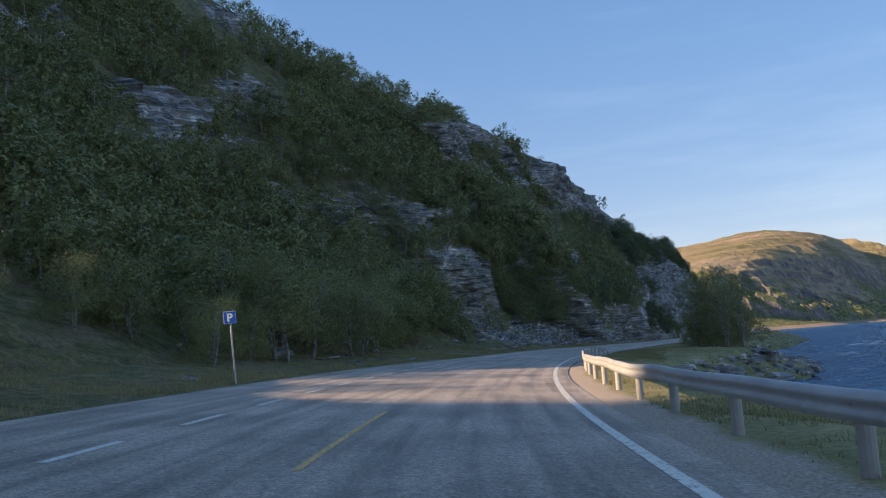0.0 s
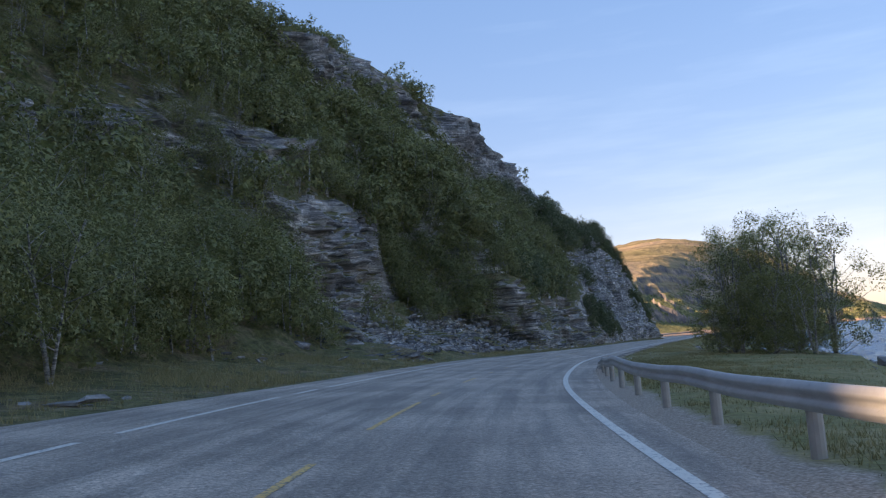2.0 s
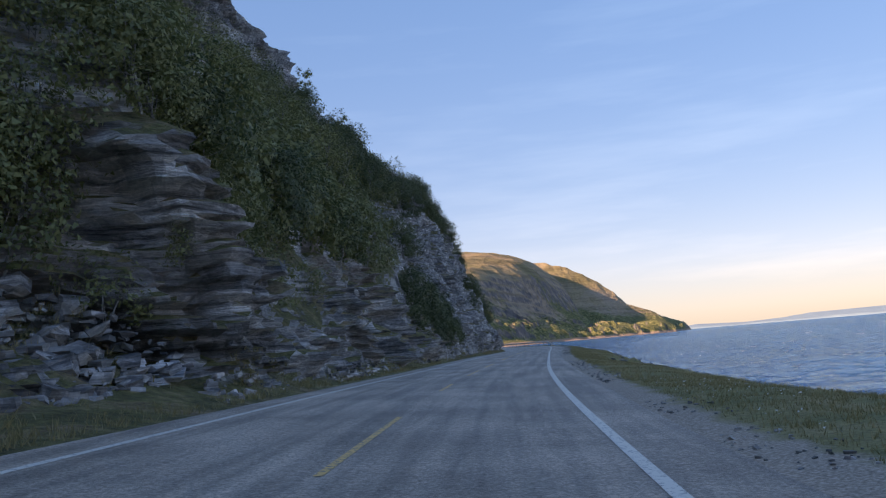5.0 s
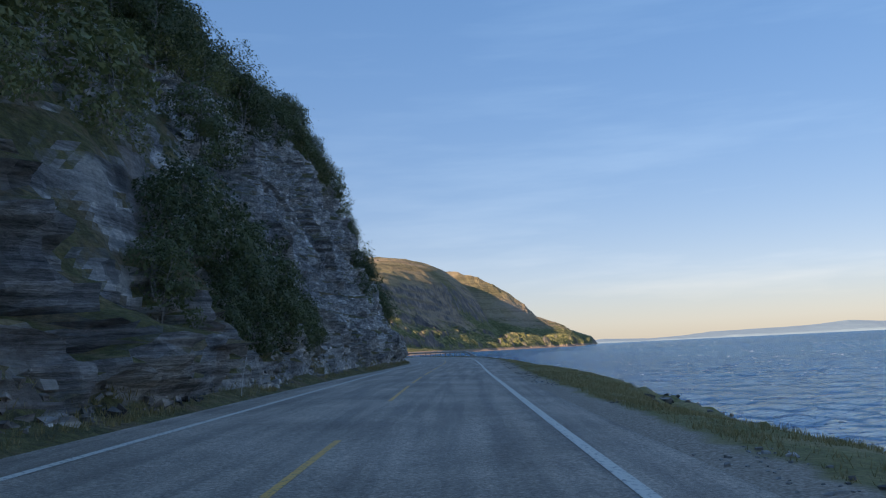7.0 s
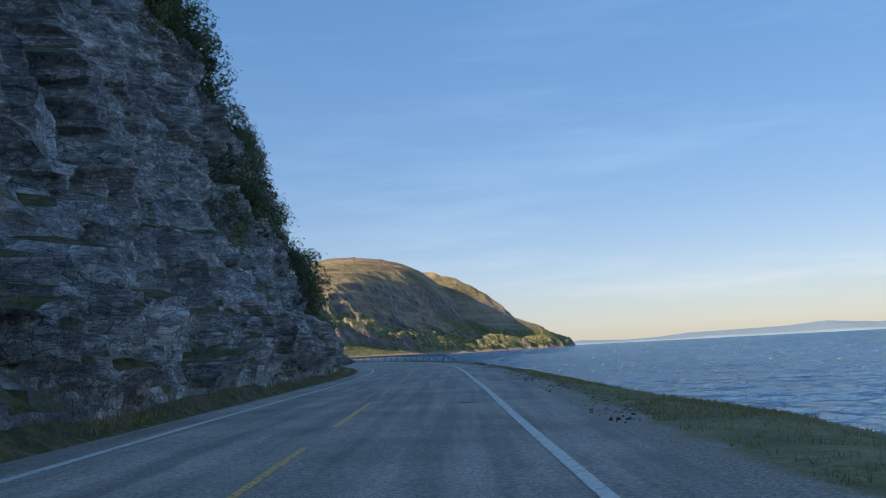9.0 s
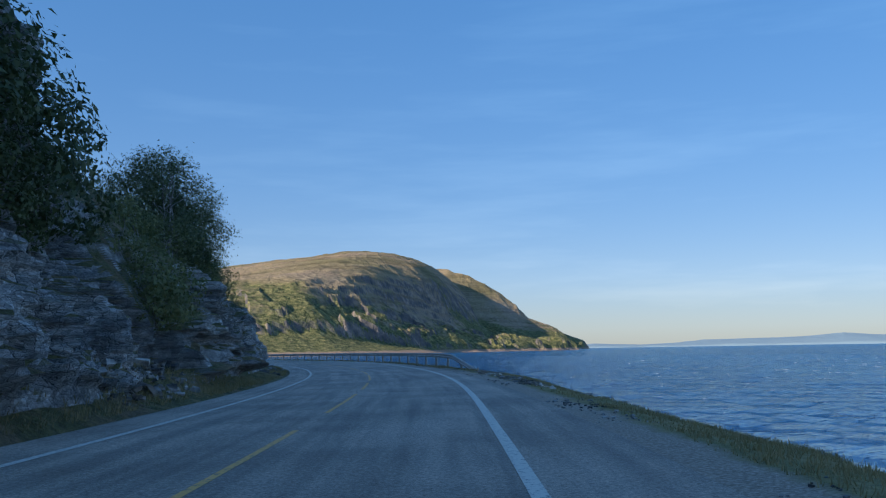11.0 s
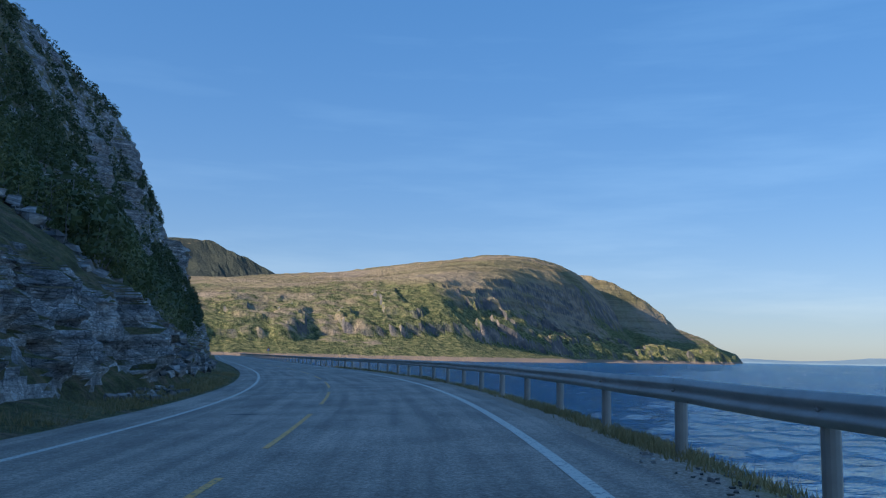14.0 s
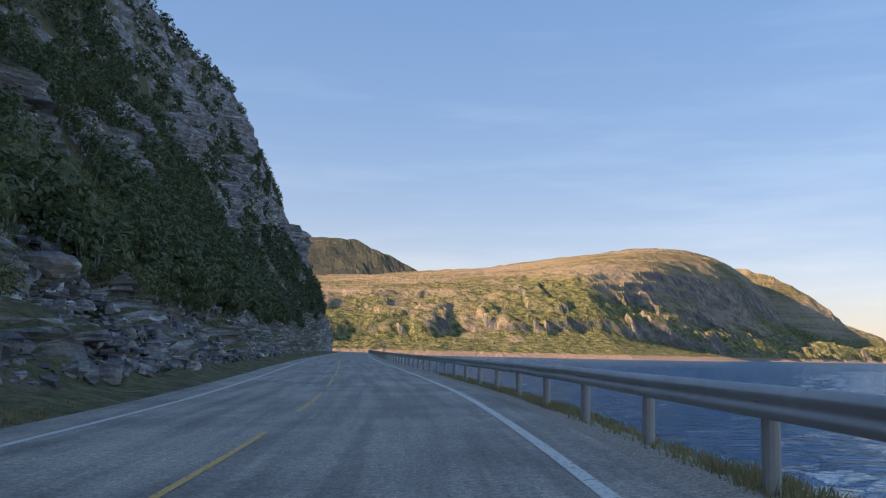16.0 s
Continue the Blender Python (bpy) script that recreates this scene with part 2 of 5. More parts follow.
def hill_material(name, green=(0.165, 0.158, 0.05), dry=(0.33, 0.26, 0.12), level=(0.36, 0.5)):
    """Rock where it is steep, heath and soil where it lies flatter."""
    m, n, l, b = material(name, 0.9)
    rock, layer = rock_colour(n, l, place_nodes(n, l, 0.8, "Object", (1, 1, 2.2)))
    # the sheet's coordinates: how bare the rock is, and the distance along the road
    uv = n.new("ShaderNodeTexCoord")
    su = n.new("ShaderNodeSeparateXYZ")
    l.new(uv.outputs["UV"], su.inputs[0])
    # between 172 and 254 m, and again from 272 to 330 m, the rock is massive, with slanting cleavage and upright joints
    zone = ramp_node(n, l, math_node(n, l, 'MULTIPLY', math_node(n, l, 'SUBTRACT', su.outputs[1], 160.0), 0.00556), [(0.056, (0, 0, 0)), (0.13, (0.72, 0.72, 0.72)), (0.5, (0.72, 0.72, 0.72)), (0.54, (0.3, 0.3, 0.3)), (0.62, (0.75, 0.75, 0.75)), (0.9, (0.75, 0.75, 0.75)), (0.97, (0.2, 0.2, 0.2))])
    mp = n.new("ShaderNodeMapping")
    mp.inputs["Rotation"].default_value, mp.inputs["Scale"].default_value = (0.45, 0.5, 0.0), (0.3, 0.3, 1.3)
    l.new(uv.outputs["Object"], mp.inputs[0])
    cleave = noise_node(n, l, mp.outputs[0], 1.0, 7, 0.68)
    upright = noise_node(n, l, place_nodes(n, l, 1.0, "Object", (0.9, 0.9, 0.22)), 1.0, 5, 0.62)
    mass = ramp_node(n, l, cleave, [(0.34, (0.12, 0.12, 0.125)), (0.44, (0.4, 0.4, 0.4)), (0.54, (0.66, 0.65, 0.63)), (0.66, (0.95, 0.92, 0.87))])
    mass = blend(n, l, 0.8, mass, ramp_node(n, l, upright, [(0.36, grey(0.6)), (0.46, grey(1.1)), (0.62, grey(1.6))]), 'MULTIPLY')
    # open joints between its blocks, of two sizes, warped out of line
    warp = n.new("ShaderNodeTexNoise")
    warp.inputs["Scale"].default_value, warp.inputs["Detail"].default_value = 0.7, 5
    l.new(uv.outputs["Object"], warp.inputs["Vector"])
    bent = n.new("ShaderNodeVectorMath")
    bent.operation = 'MULTIPLY_ADD'
    bent.inputs[1].default_value = (1.3, 1.3, 1.0)
    l.new(warp.outputs[1], bent.inputs[0])
    l.new(uv.outputs["Object"], bent.inputs[2])
    joints = None
    for turn, size, wide in (((0.3, 0.35, 0.0), (0.42, 0.42, 0.75), 0.028), ((0.2, -0.25, 0.0), (1.3, 1.3, 1.9), 0.05)):
        jm = n.new("ShaderNodeMapping")
        jm.inputs["Rotation"].default_value, jm.inputs["Scale"].default_value = turn, size
        l.new(bent.outputs[0], jm.inputs[0])
        cell = n.new("ShaderNodeTexVoronoi")
        cell.feature = 'DISTANCE_TO_EDGE'
        l.new(jm.outputs[0], cell.inputs["Vector"])
        line = ramp_node(n, l, math_node(n, l, 'MULTIPLY', cell.outputs["Distance"], 1 / wide), [(0.15, grey(0.12)), (0.6, grey(0.8)), (1.0, grey(1.0))])
        joints = line if joints is None else blend(n, l, 0.75, joints, line, 'MULTIPLY')
        tint = n.new("ShaderNodeTexVoronoi")
        l.new(jm.outputs[0], tint.inputs["Vector"])
        tone = n.new("ShaderNodeSeparateColor")
        l.new(tint.outputs["Color"], tone.inputs[0])
        mass = blend(n, l, 0.7, mass, ramp_node(n, l, tone.outputs[0], [(0.0, grey(0.6)), (0.6, grey(1.05)), (0.85, grey(1.2)), (1.0, grey(1.75))]), 'MULTIPLY')
    grain = noise_node(n, l, place_nodes(n, l, 1.0, "Object", (4, 4, 9)), 1.0, 5, 0.75)
    mass = blend(n, l, 0.8, mass, ramp_node(n, l, grain, [(0.36, grey(0.6)), (0.5, grey(1.0)), (0.64, grey(1.45))]), 'MULTIPLY')
    rock = blend(n, l, zone, rock, mass)
    rock = blend(n, l, zone, rock, joints, 'MULTIPLY')
    layer = math_node(n, l, 'ADD', layer, math_node(n, l, 'MULTIPLY', math_node(n, l, 'MULTIPLY', joints, zone), 0.5))
    soil = noise_node(n, l, place_nodes(n, l, 0.9), 1.0, 5, 0.65)
    heath = ramp_node(n, l, soil, [(0.3, tuple(0.5 * c for c in green)), (0.5, green), (0.7, dry)])
    brown = noise_node(n, l, place_nodes(n, l, 0.45), 1.0, 4, 0.6)
    heath = blend(n, l, ramp_node(n, l, brown, [(0.5, (0, 0, 0)), (0.62, (0.75, 0.75, 0.75))]), heath, (0.25, 0.185, 0.105))
    tuft = noise_node(n, l, place_nodes(n, l, 1.0), 4.0, 5, 0.75)
    heath = blend(n, l, 0.8, heath, ramp_node(n, l, tuft, [(0.34, grey(0.4)), (0.5, grey(1.0)), (0.66, grey(1.55))]), 'MULTIPLY')
    g = n.new("ShaderNodeNewGeometry")
    sep = n.new("ShaderNodeSeparateXYZ")
    l.new(g.outputs["Normal"], sep.inputs[0])
    tilt = math_node(n, l, 'ADD', sep.outputs[2], math_node(n, l, 'MULTIPLY', math_node(n, l, 'SUBTRACT', soil, 0.5), 0.5))
    tilt = math_node(n, l, 'SUBTRACT', tilt, math_node(n, l, 'MULTIPLY', su.outputs[0], 0.34))
    l.new(blend(n, l, ramp_node(n, l, tilt, [(level[0], (0, 0, 0)), (level[1], (1, 1, 1))]), rock, heath), b.inputs["Base Color"])
    crack = noise_node(n, l, place_nodes(n, l, 1.0, "Object", (1, 1, 3)), 2.5, 8, 0.7)
    relief(n, l, b, math_node(n, l, 'ADD', math_node(n, l, 'MULTIPLY', crack, 0.7), layer), 1.0, 0.45)
    return m


def stone_material(name="grey stone", dark=0.35, light=0.95, single=False):
    """Broken rock whose pieces differ in tone, by island or, for pieces of their own, by object."""
    m, n, l, b = material(name, 0.85)
    col, _ = rock_colour(n, l, place_nodes(n, l, 0.9))
    vary = n.new("ShaderNodeObjectInfo").outputs["Random"] if single else n.new("ShaderNodeNewGeometry").outputs["Random Per Island"]
    l.new(blend(n, l, 0.85, col, ramp_node(n, l, vary, [(0, grey(dark)), (1, grey(light))]), 'MULTIPLY'), b.inputs["Base Color"])
    relief(n, l, b, noise_node(n, l, place_nodes(n, l, 6.0), 1.0, 5, 0.7), 0.6, 0.05)
    return m


def verge_material():
    m, n, l, b = material("verge soil and grass", 0.95)
    a = noise_node(n, l, place_nodes(n, l, 1.0), 0.5, 5, 0.65)
    c = noise_node(n, l, place_nodes(n, l, 1.0), 9.0, 5, 0.7)
    col = ramp_node(n, l, a, [(0.3, (0.14, 0.145, 0.045)), (0.5, (0.225, 0.2, 0.072)), (0.7, (0.35, 0.275, 0.13))])
    col = blend(n, l, 0.8, col, ramp_node(n, l, c, [(0.3, grey(0.5)), (0.7, grey(1.5))]), 'MULTIPLY')
    # gravel next to the asphalt, by the distance from it kept in the sheet's coordinates
    uv = n.new("ShaderNodeTexCoord")
    sep = n.new("ShaderNodeSeparateXYZ")
    l.new(uv.outputs["UV"], sep.inputs[0])
    off = math_node(n, l, 'ADD', sep.outputs[0], math_node(n, l, 'MULTIPLY', math_node(n, l, 'SUBTRACT', a, 0.5), 1.6))
    stones = ramp_node(n, l, noise_node(n, l, place_nodes(n, l, 1.0), 22.0, 3), [(0.3, grey(0.17, 0.25)), (0.5, grey(0.32, 0.25)), (0.7, grey(0.5, 0.2))])
    l.new(blend(n, l, ramp_node(n, l, off, [(0.62, (0, 0, 0)), (0.95, (1, 1, 1))]), stones, col), b.inputs["Base Color"])
    relief(n, l, b, c, 0.8, 0.05)
    return m


def leaf_material(name, lo, hi, through_light=0.35):
    m, n, l, b = material(name, 0.55)
    g = n.new("ShaderNodeNewGeometry")
    o = n.new("ShaderNodeObjectInfo")
    mix = math_node(n, l, 'ADD', math_node(n, l, 'MULTIPLY', g.outputs["Random Per Island"], 0.6), math_node(n, l, 'MULTIPLY', o.outputs["Random"], 0.4))
    broad = noise_node(n, l, place_nodes(n, l, 0.14), 1.0, 2)
    mix = math_node(n, l, 'ADD', math_node(n, l, 'MULTIPLY', mix, 0.6), math_node(n, l, 'MULTIPLY', broad, 0.4))
    col = ramp_node(n, l, mix, [(0.2, lo), (0.75, hi)])
    l.new(col, b.inputs["Base Color"])
    t = n.new("ShaderNodeBsdfTranslucent")
    l.new(col, t.inputs[0])
    s = n.new("ShaderNodeMixShader")
    s.inputs[0].default_value = through_light
    l.new(b.outputs[0], s.inputs[1])
    l.new(t.outputs[0], s.inputs[2])
    l.new(s.outputs[0], n["Material Output"].inputs[0])
    return m


def bark_material():
    m, n, l, b = material("birch bark", 0.8)
    a = noise_node(n, l, place_nodes(n, l, 1.0, "Object", (1, 1, 3)), 3.0, 4, 0.7)
    l.new(ramp_node(n, l, a, [(0.34, (0.05, 0.045, 0.04)), (0.48, (0.22, 0.205, 0.18)), (0.66, (0.5, 0.47, 0.42))]), b.inputs["Base Color"])
    relief(n, l, b, a, 0.5, 0.02)
    return m


def steel_material(name, base, rust):
    m, n, l, b = material(name, 0.5)
    a = noise_node(n, l, place_nodes(n, l, 1.0), 1.3, 5, 0.65)
    c = noise_node(n, l, place_nodes(n, l, 1.0), 7.0, 5, 0.7)
    col = ramp_node(n, l, a, [(0.3, tuple(0.75 * v for v in base)), (0.7, base)])
    col = blend(n, l, ramp_node(n, l, c, [(rust, (0, 0, 0)), (rust + 0.07, (0.8, 0.8, 0.8))]), col, (0.16, 0.085, 0.045))
    l.new(col, b.inputs["Base Color"])
    b.inputs["Metallic"].default_value = 0.3
    l.new(ramp_node(n, l, c, [(0.3, grey(0.4)), (0.7, grey(0.7))]), b.inputs["Roughness"])
    return m


def plain_material(name, col, rough=0.5, metal=0.0):
    m, n, l, b = material(name, rough)
    a = noise_node(n, l, place_nodes(n, l, 1.0), 9.0, 4)
    l.new(blend(n, l, 0.5, col, ramp_node(n, l, a, [(0.3, grey(0.8)), (0.7, grey(1.1))]), 'MULTIPLY'), b.inputs["Base Color"])
    b.inputs["Metallic"].default_value = metal
    return m


def sea_material():
    """Deep water under steep little waves: mostly its own blue, with some sky in it and a few white crests."""
    m, n, l, b = material("sea water", 0.6)

    def crests(scale, long, detail, turn=28):
        c = n.new("ShaderNodeTexCoord")
        mp = n.new("ShaderNodeMapping")
        mp.inputs["Rotation"].default_value, mp.inputs["Scale"].default_value = (0, 0, radians(turn)), (scale * long, scale, scale)
        l.new(c.outputs["Object"], mp.inputs[0])
        return noise_node(n, l, mp.outputs[0], 1.0, detail, 0.6)

    swell, mid, chop = crests(0.07, 0.6, 3, 20), crests(0.36, 0.4, 4, 32), crests(1.3, 0.42, 4, 24)
    patch = crests(0.012, 0.5, 3)
    col = ramp_node(n, l, patch, [(0.3, (0.004, 0.032, 0.09)), (0.7, (0.006, 0.05, 0.125))])
    lip = math_node(n, l, 'MULTIPLY', mid, math_node(n, l, 'MULTIPLY', chop, 1.9))
    foam = ramp_node(n, l, lip, [(0.7, (0, 0, 0)), (0.76, (0.8, 0.8, 0.8))])
    l.new(blend(n, l, foam, col, (0.7, 0.74, 0.78)), b.inputs["Base Color"])
    b.inputs["Specular IOR Level"].default_value = 0.0
    bump = n.new("ShaderNodeBump")
    bump.inputs["Strength"].default_value, bump.inputs["Distance"].default_value = 1.0, 3.2
    high = math_node(n, l, 'ADD', math_node(n, l, 'MULTIPLY', swell, 1.0), math_node(n, l, 'MULTIPLY', mid, 0.6))
    l.new(math_node(n, l, 'ADD', high, math_node(n, l, 'MULTIPLY', chop, 0.55)), bump.inputs["Height"])
    l.new(bump.outputs[0], b.inputs["Normal"])
    g = n.new("ShaderNodeBsdfGlossy")
    g.inputs["Roughness"].default_value = 0.08
    g.inputs["Color"].default_value = (0.62, 0.8, 0.95, 1)
    l.new(bump.outputs[0], g.inputs["Normal"])
    fres = n.new("ShaderNodeFresnel")
    fres.inputs["IOR"].default_value = 1.33
    l.new(bump.outputs[0], fres.inputs["Normal"])
    mix = n.new("ShaderNodeMixShader")
    dry = math_node(n, l, 'SUBTRACT', 1.0, foam)
    l.new(math_node(n, l, 'MULTIPLY', math_node(n, l, 'MULTIPLY', fres.outputs[0], 0.68), dry), mix.inputs[0])
    l.new(b.outputs[0], mix.inputs[1])
    l.new(g.outputs[0], mix.inputs[2])
    l.new(mix.outputs[0], n["Material Output"].inputs[0])
    return m


def far_hill_material(name="far heath and cliffs", wooded=0.0):
    """Heath, birch woods and bare cliffs, seen from a kilometre and more."""
    m, n, l, b = material(name, 1.0)
    b.inputs["Specular IOR Level"].default_value = 0.1
    g = n.new("ShaderNodeNewGeometry")
    sep = n.new("ShaderNodeSeparateXYZ")
    l.new(g.outputs["Normal"], sep.inputs[0])
    pos = n.new("ShaderNodeSeparateXYZ")
    l.new(g.outputs["Position"], pos.inputs[0])
    broad = noise_node(n, l, place_nodes(n, l, 0.005), 1.0, 5, 0.6)
    fine = noise_node(n, l, place_nodes(n, l, 0.05), 1.0, 6, 0.72)
    speck = noise_node(n, l, place_nodes(n, l, 0.16), 1.0, 4, 0.7)
    ledge = noise_node(n, l, place_nodes(n, l, 1.0, "Object", (0.004, 0.004, 0.11)), 1.0, 4, 0.6)
    heath = ramp_node(n, l, broad, [(0.35, (0.25, 0.215, 0.108)), (0.5, (0.34, 0.27, 0.155)), (0.65, (0.395, 0.305, 0.21))])
    heath = blend(n, l, 0.7, heath, ramp_node(n, l, ledge, [(0.38, grey(0.62)), (0.5, grey(1.0)), (0.65, grey(1.15))]), 'MULTIPLY')
    heath = blend(n, l, 0.6, heath, ramp_node(n, l, speck, [(0.35, grey(0.6)), (0.65, grey(1.2))]), 'MULTIPLY')
    woods = ramp_node(n, l, speck, [(0.36, (0.055, 0.072, 0.035)), (0.5, (0.17, 0.175, 0.07)), (0.66, (0.36, 0.31, 0.13))])
    crown = noise_node(n, l, place_nodes(n, l, 0.5), 1.0, 3, 0.7)
    woods = blend(n, l, 0.8, woods, ramp_node(n, l, crown, [(0.38, grey(0.5)), (0.5, grey(1.0)), (0.62, grey(1.4))]), 'MULTIPLY')
    if wooded:
        woods = ramp_node(n, l, speck, [(0.36, (0.05, 0.06, 0.05)), (0.66, (0.12, 0.125, 0.09))])
    low = math_node(n, l, 'ADD', math_node(n, l, 'MULTIPLY', pos.outputs[2], 0.009), math_node(n, l, 'MULTIPLY', math_node(n, l, 'SUBTRACT', fine, 0.5), 2.2))
    low = math_node(n, l, 'ADD', low, math_node(n, l, 'MULTIPLY', math_node(n, l, 'SUBTRACT', broad, 0.5), 2.6))
    low = math_node(n, l, 'SUBTRACT', low, wooded)
    col = blend(n, l, ramp_node(n, l, low, [(0.42, (0, 0, 0)), (0.72, (1, 1, 1))]), woods, heath)
    rock = ramp_node(n, l, fine, [(0.35, (0.1, 0.1, 0.105)), (0.52, (0.2, 0.178, 0.165)), (0.64, (0.46, 0.365, 0.29))])
    tilt = math_node(n, l, 'ADD', sep.outputs[2], math_node(n, l, 'MULTIPLY', math_node(n, l, 'SUBTRACT', fine, 0.5), 0.5))
    col = blend(n, l, ramp_node(n, l, tilt, [(0.5, (0, 0, 0)), (0.66, (1, 1, 1))]), rock, col)
    beach = math_node(n, l, 'ADD', pos.outputs[2], math_node(n, l, 'MULTIPLY', fine, 5.0))
    col = blend(n, l, ramp_node(n, l, math_node(n, l, 'MULTIPLY', beach, 0.1), [(0.3, (0, 0, 0)), (0.4, (1, 1, 1))]), (0.38, 0.28, 0.2), col)
    l.new(col, b.inputs["Base Color"])
    relief(n, l, b, math_node(n, l, 'ADD', fine, speck), 0.7, 6.0)
    return m


ASPHALT, STONE, PALE_STONE, VERGE, BARK = asphalt_material(), stone_material("grey stone", 0.35, 1.0), stone_material("pale gravel stone", 0.45, 0.95), verge_material(), bark_material()
SLAB = stone_material("weathered slab", 0.35, 0.75)
PIECE_STONE = stone_material("split stone", 0.35, 0.95, True)
WHITE_PAINT = paint_material("worn white road paint", (0.74, 0.7, 0.6), 0.41)
YELLOW_PAINT = paint_material("worn yellow road paint", (0.82, 0.47, 0.11), 0.43)
FADED_PAINT = paint_material("nearly worn off yellow road paint", (0.8, 0.49, 0.15), 0.455)
CLIFF = hill_material("layered cliff and heath")
LEAF = leaf_material("birch leaves", (0.118, 0.135, 0.046), (0.3, 0.295, 0.1), 0.3)
LEAF_DARK = leaf_material("willow leaves", (0.105, 0.125, 0.045), (0.275, 0.275, 0.095), 0.3)
LEAF_DEEP = leaf_material("deep green ledge leaves", (0.055, 0.08, 0.03), (0.155, 0.175, 0.065), 0.3)
GRASS = leaf_material("grass blades", (0.15, 0.14, 0.05), (0.42, 0.34, 0.16), 0.35)
STEEL = steel_material("galvanised steel", (0.56, 0.56, 0.54), 0.66)
POST_STEEL = steel_material("weathered post steel", (0.44, 0.42, 0.38), 0.66)
SEA, FAR, FAR_WOODED = sea_material(), far_hill_material(), far_hill_material("far dark wooded fell", 3.0)

# ---- the road's line: its bends, banking, edges and markings by distance along it ----
BENDS = [(2.4, -112.7), (1.3, -87.8), (0.2, -62.8), (-0.8, -37.8), (-1.9, -12.8), (-2.1, 7.2), (-1.1, 27.1), (1.4, 47.0), (5.5, 66.5), (10.9, 85.8), (17.4, 104.7),
         (24.7, 123.3), (32.5, 141.7), (40.6, 160.0), (49.0, 178.2), (57.4, 196.3), (65.4, 214.6), (72.6, 233.3), (78.7, 252.3), (83.3, 271.8), (86.4, 291.5),
         (87.8, 316.6), (87.5, 336.6), (86.8, 356.6), (86.0, 376.6), (85.3, 396.5), (84.8, 416.5), (84.4, 436.4), (83.8, 476.3), (83.1, 516.2), (82.3, 556.1),
         (80.2, 596.0), (77.8, 615.9), (72.8, 635.2), (65.5, 653.9), (56.0, 671.5), (44.5, 687.8), (31.0, 702.5)]


def road_line():
    p = np.array(BENDS)
    p = np.vstack([2 * p[0] - p[1], p, 2 * p[-1] - p[-2]])
    out, mark = [], 0
    u = np.linspace(0, 1, 40, endpoint=False)[:, None]
    k = np.r_[0, np.cumsum(np.linalg.norm(np.diff(p, axis=0), axis=1))]
    m = np.gradient(p, k, axis=0)
    for i in range(1, len(p) - 2):
        if i == 5:
            mark = len(out) * 40
        h = k[i + 1] - k[i]
        out.append((2 * u**3 - 3 * u**2 + 1) * p[i] + (u**3 - 2 * u**2 + u) * h * m[i] + (-2 * u**3 + 3 * u**2) * p[i + 1] + (u**3 - u**2) * h * m[i + 1])
    q = np.vstack(out)
    s = np.r_[0, np.cumsum(np.linalg.norm(np.diff(q, axis=0), axis=1))]
    t = np.gradient(q, s, axis=0)
    t /= np.linalg.norm(t, axis=1)[:, None]
    return q, s - s[mark], t


LINE, LINE_S, LINE_T = road_line()


def curve(table):
    a, b = np.array(table, float).T
    return lambda s: np.interp(s, a, b)


def bend_curve(table, ease=4.0):
    """The same, with its corners rounded over a few metres."""
    a, b = np.array(table, float).T
    g = np.arange(-130, 720, 0.5)
    w = np.exp(-0.5 * (np.arange(-30, 31) * 0.5 / ease) ** 2)
    h = np.convolve(np.pad(np.interp(g, a, b), 30, mode="edge"), w / w.sum(), "valid")
    return lambda s: np.interp(s, g, h)


BANK = bend_curve([(-110, -3.5), (0, -3.6), (70, -3.8), (100, -4.3), (125, -3.6), (150, -2.2), (190, -2.3), (210, -1.4), (245, 0.4), (285, 1.5), (310, 2.2), (330, 1.8), (380, 0), (700, 0)])
EDGE_L = bend_curve([(-110, -7.6), (-20, -8.2), (15, -8.7), (35, -9.0), (55, -8.7), (66, -7.7), (82, -7.4), (100, -7.1), (117, -5.9), (128, -5.6), (200, -5.6), (222, -6.2), (290, -6.9), (325, -6.8), (700, -6.7)])
EDGE_R = bend_curve([(-110, 2.6), (60, 2.6), (90, 2.4), (130, 2.9), (200, 2.5), (290, 2.5), (700, 2.5)])
MARK_L = bend_curve([(-110, -5.0), (10, -5.0), (20, -5.15), (35, -5.45), (63, -5.98), (85, -6.0), (96, -5.9), (115, -5.1), (125, -4.87), (166, -4.6), (180, -4.58), (196, -4.75), (206, -5.0), (220, -5.03), (231, -5.2), (267, -5.3), (287, -5.5), (307, -5.4), (327, -5.65), (700, -5.7)])
MARK_R = bend_curve([(-110, 1.87), (7, 1.87), (22, 1.95), (36, 2.08), (45, 1.97), (61, 1.7), (67.5, 1.41), (75, 1.3), (84, 1.33), (97, 1.18), (114, 1.52), (122, 1.65), (165, 1.66), (180, 1.58), (195, 1.22), (205, 1.03), (219, 0.82), (226, 0.7), (240, 0.8), (264, 1.4), (283, 1.55), (303, 1.65), (323, 1.6), (700, 1.75)])
MARK_C = bend_curve([(-110, -1.9), (62, -2.0), (90, -2.1), (114, -1.72), (168, -1.7), (186, -1.95), (205, -2.2), (217, -2.42), (240, -2.45), (265, -2.12), (287, -2.2), (297, -2.2), (305, -2.3), (334, -2.35), (352, -2.4), (700, -2.3)])
RAIL_D = bend_curve([(-110, 3.4), (50, 3.4), (64, 2.98), (85, 2.6), (268, 5.0), (275, 4.4), (283, 3.75), (290, 3.45), (322, 3.1), (345, 3.05), (700, 3.1)])


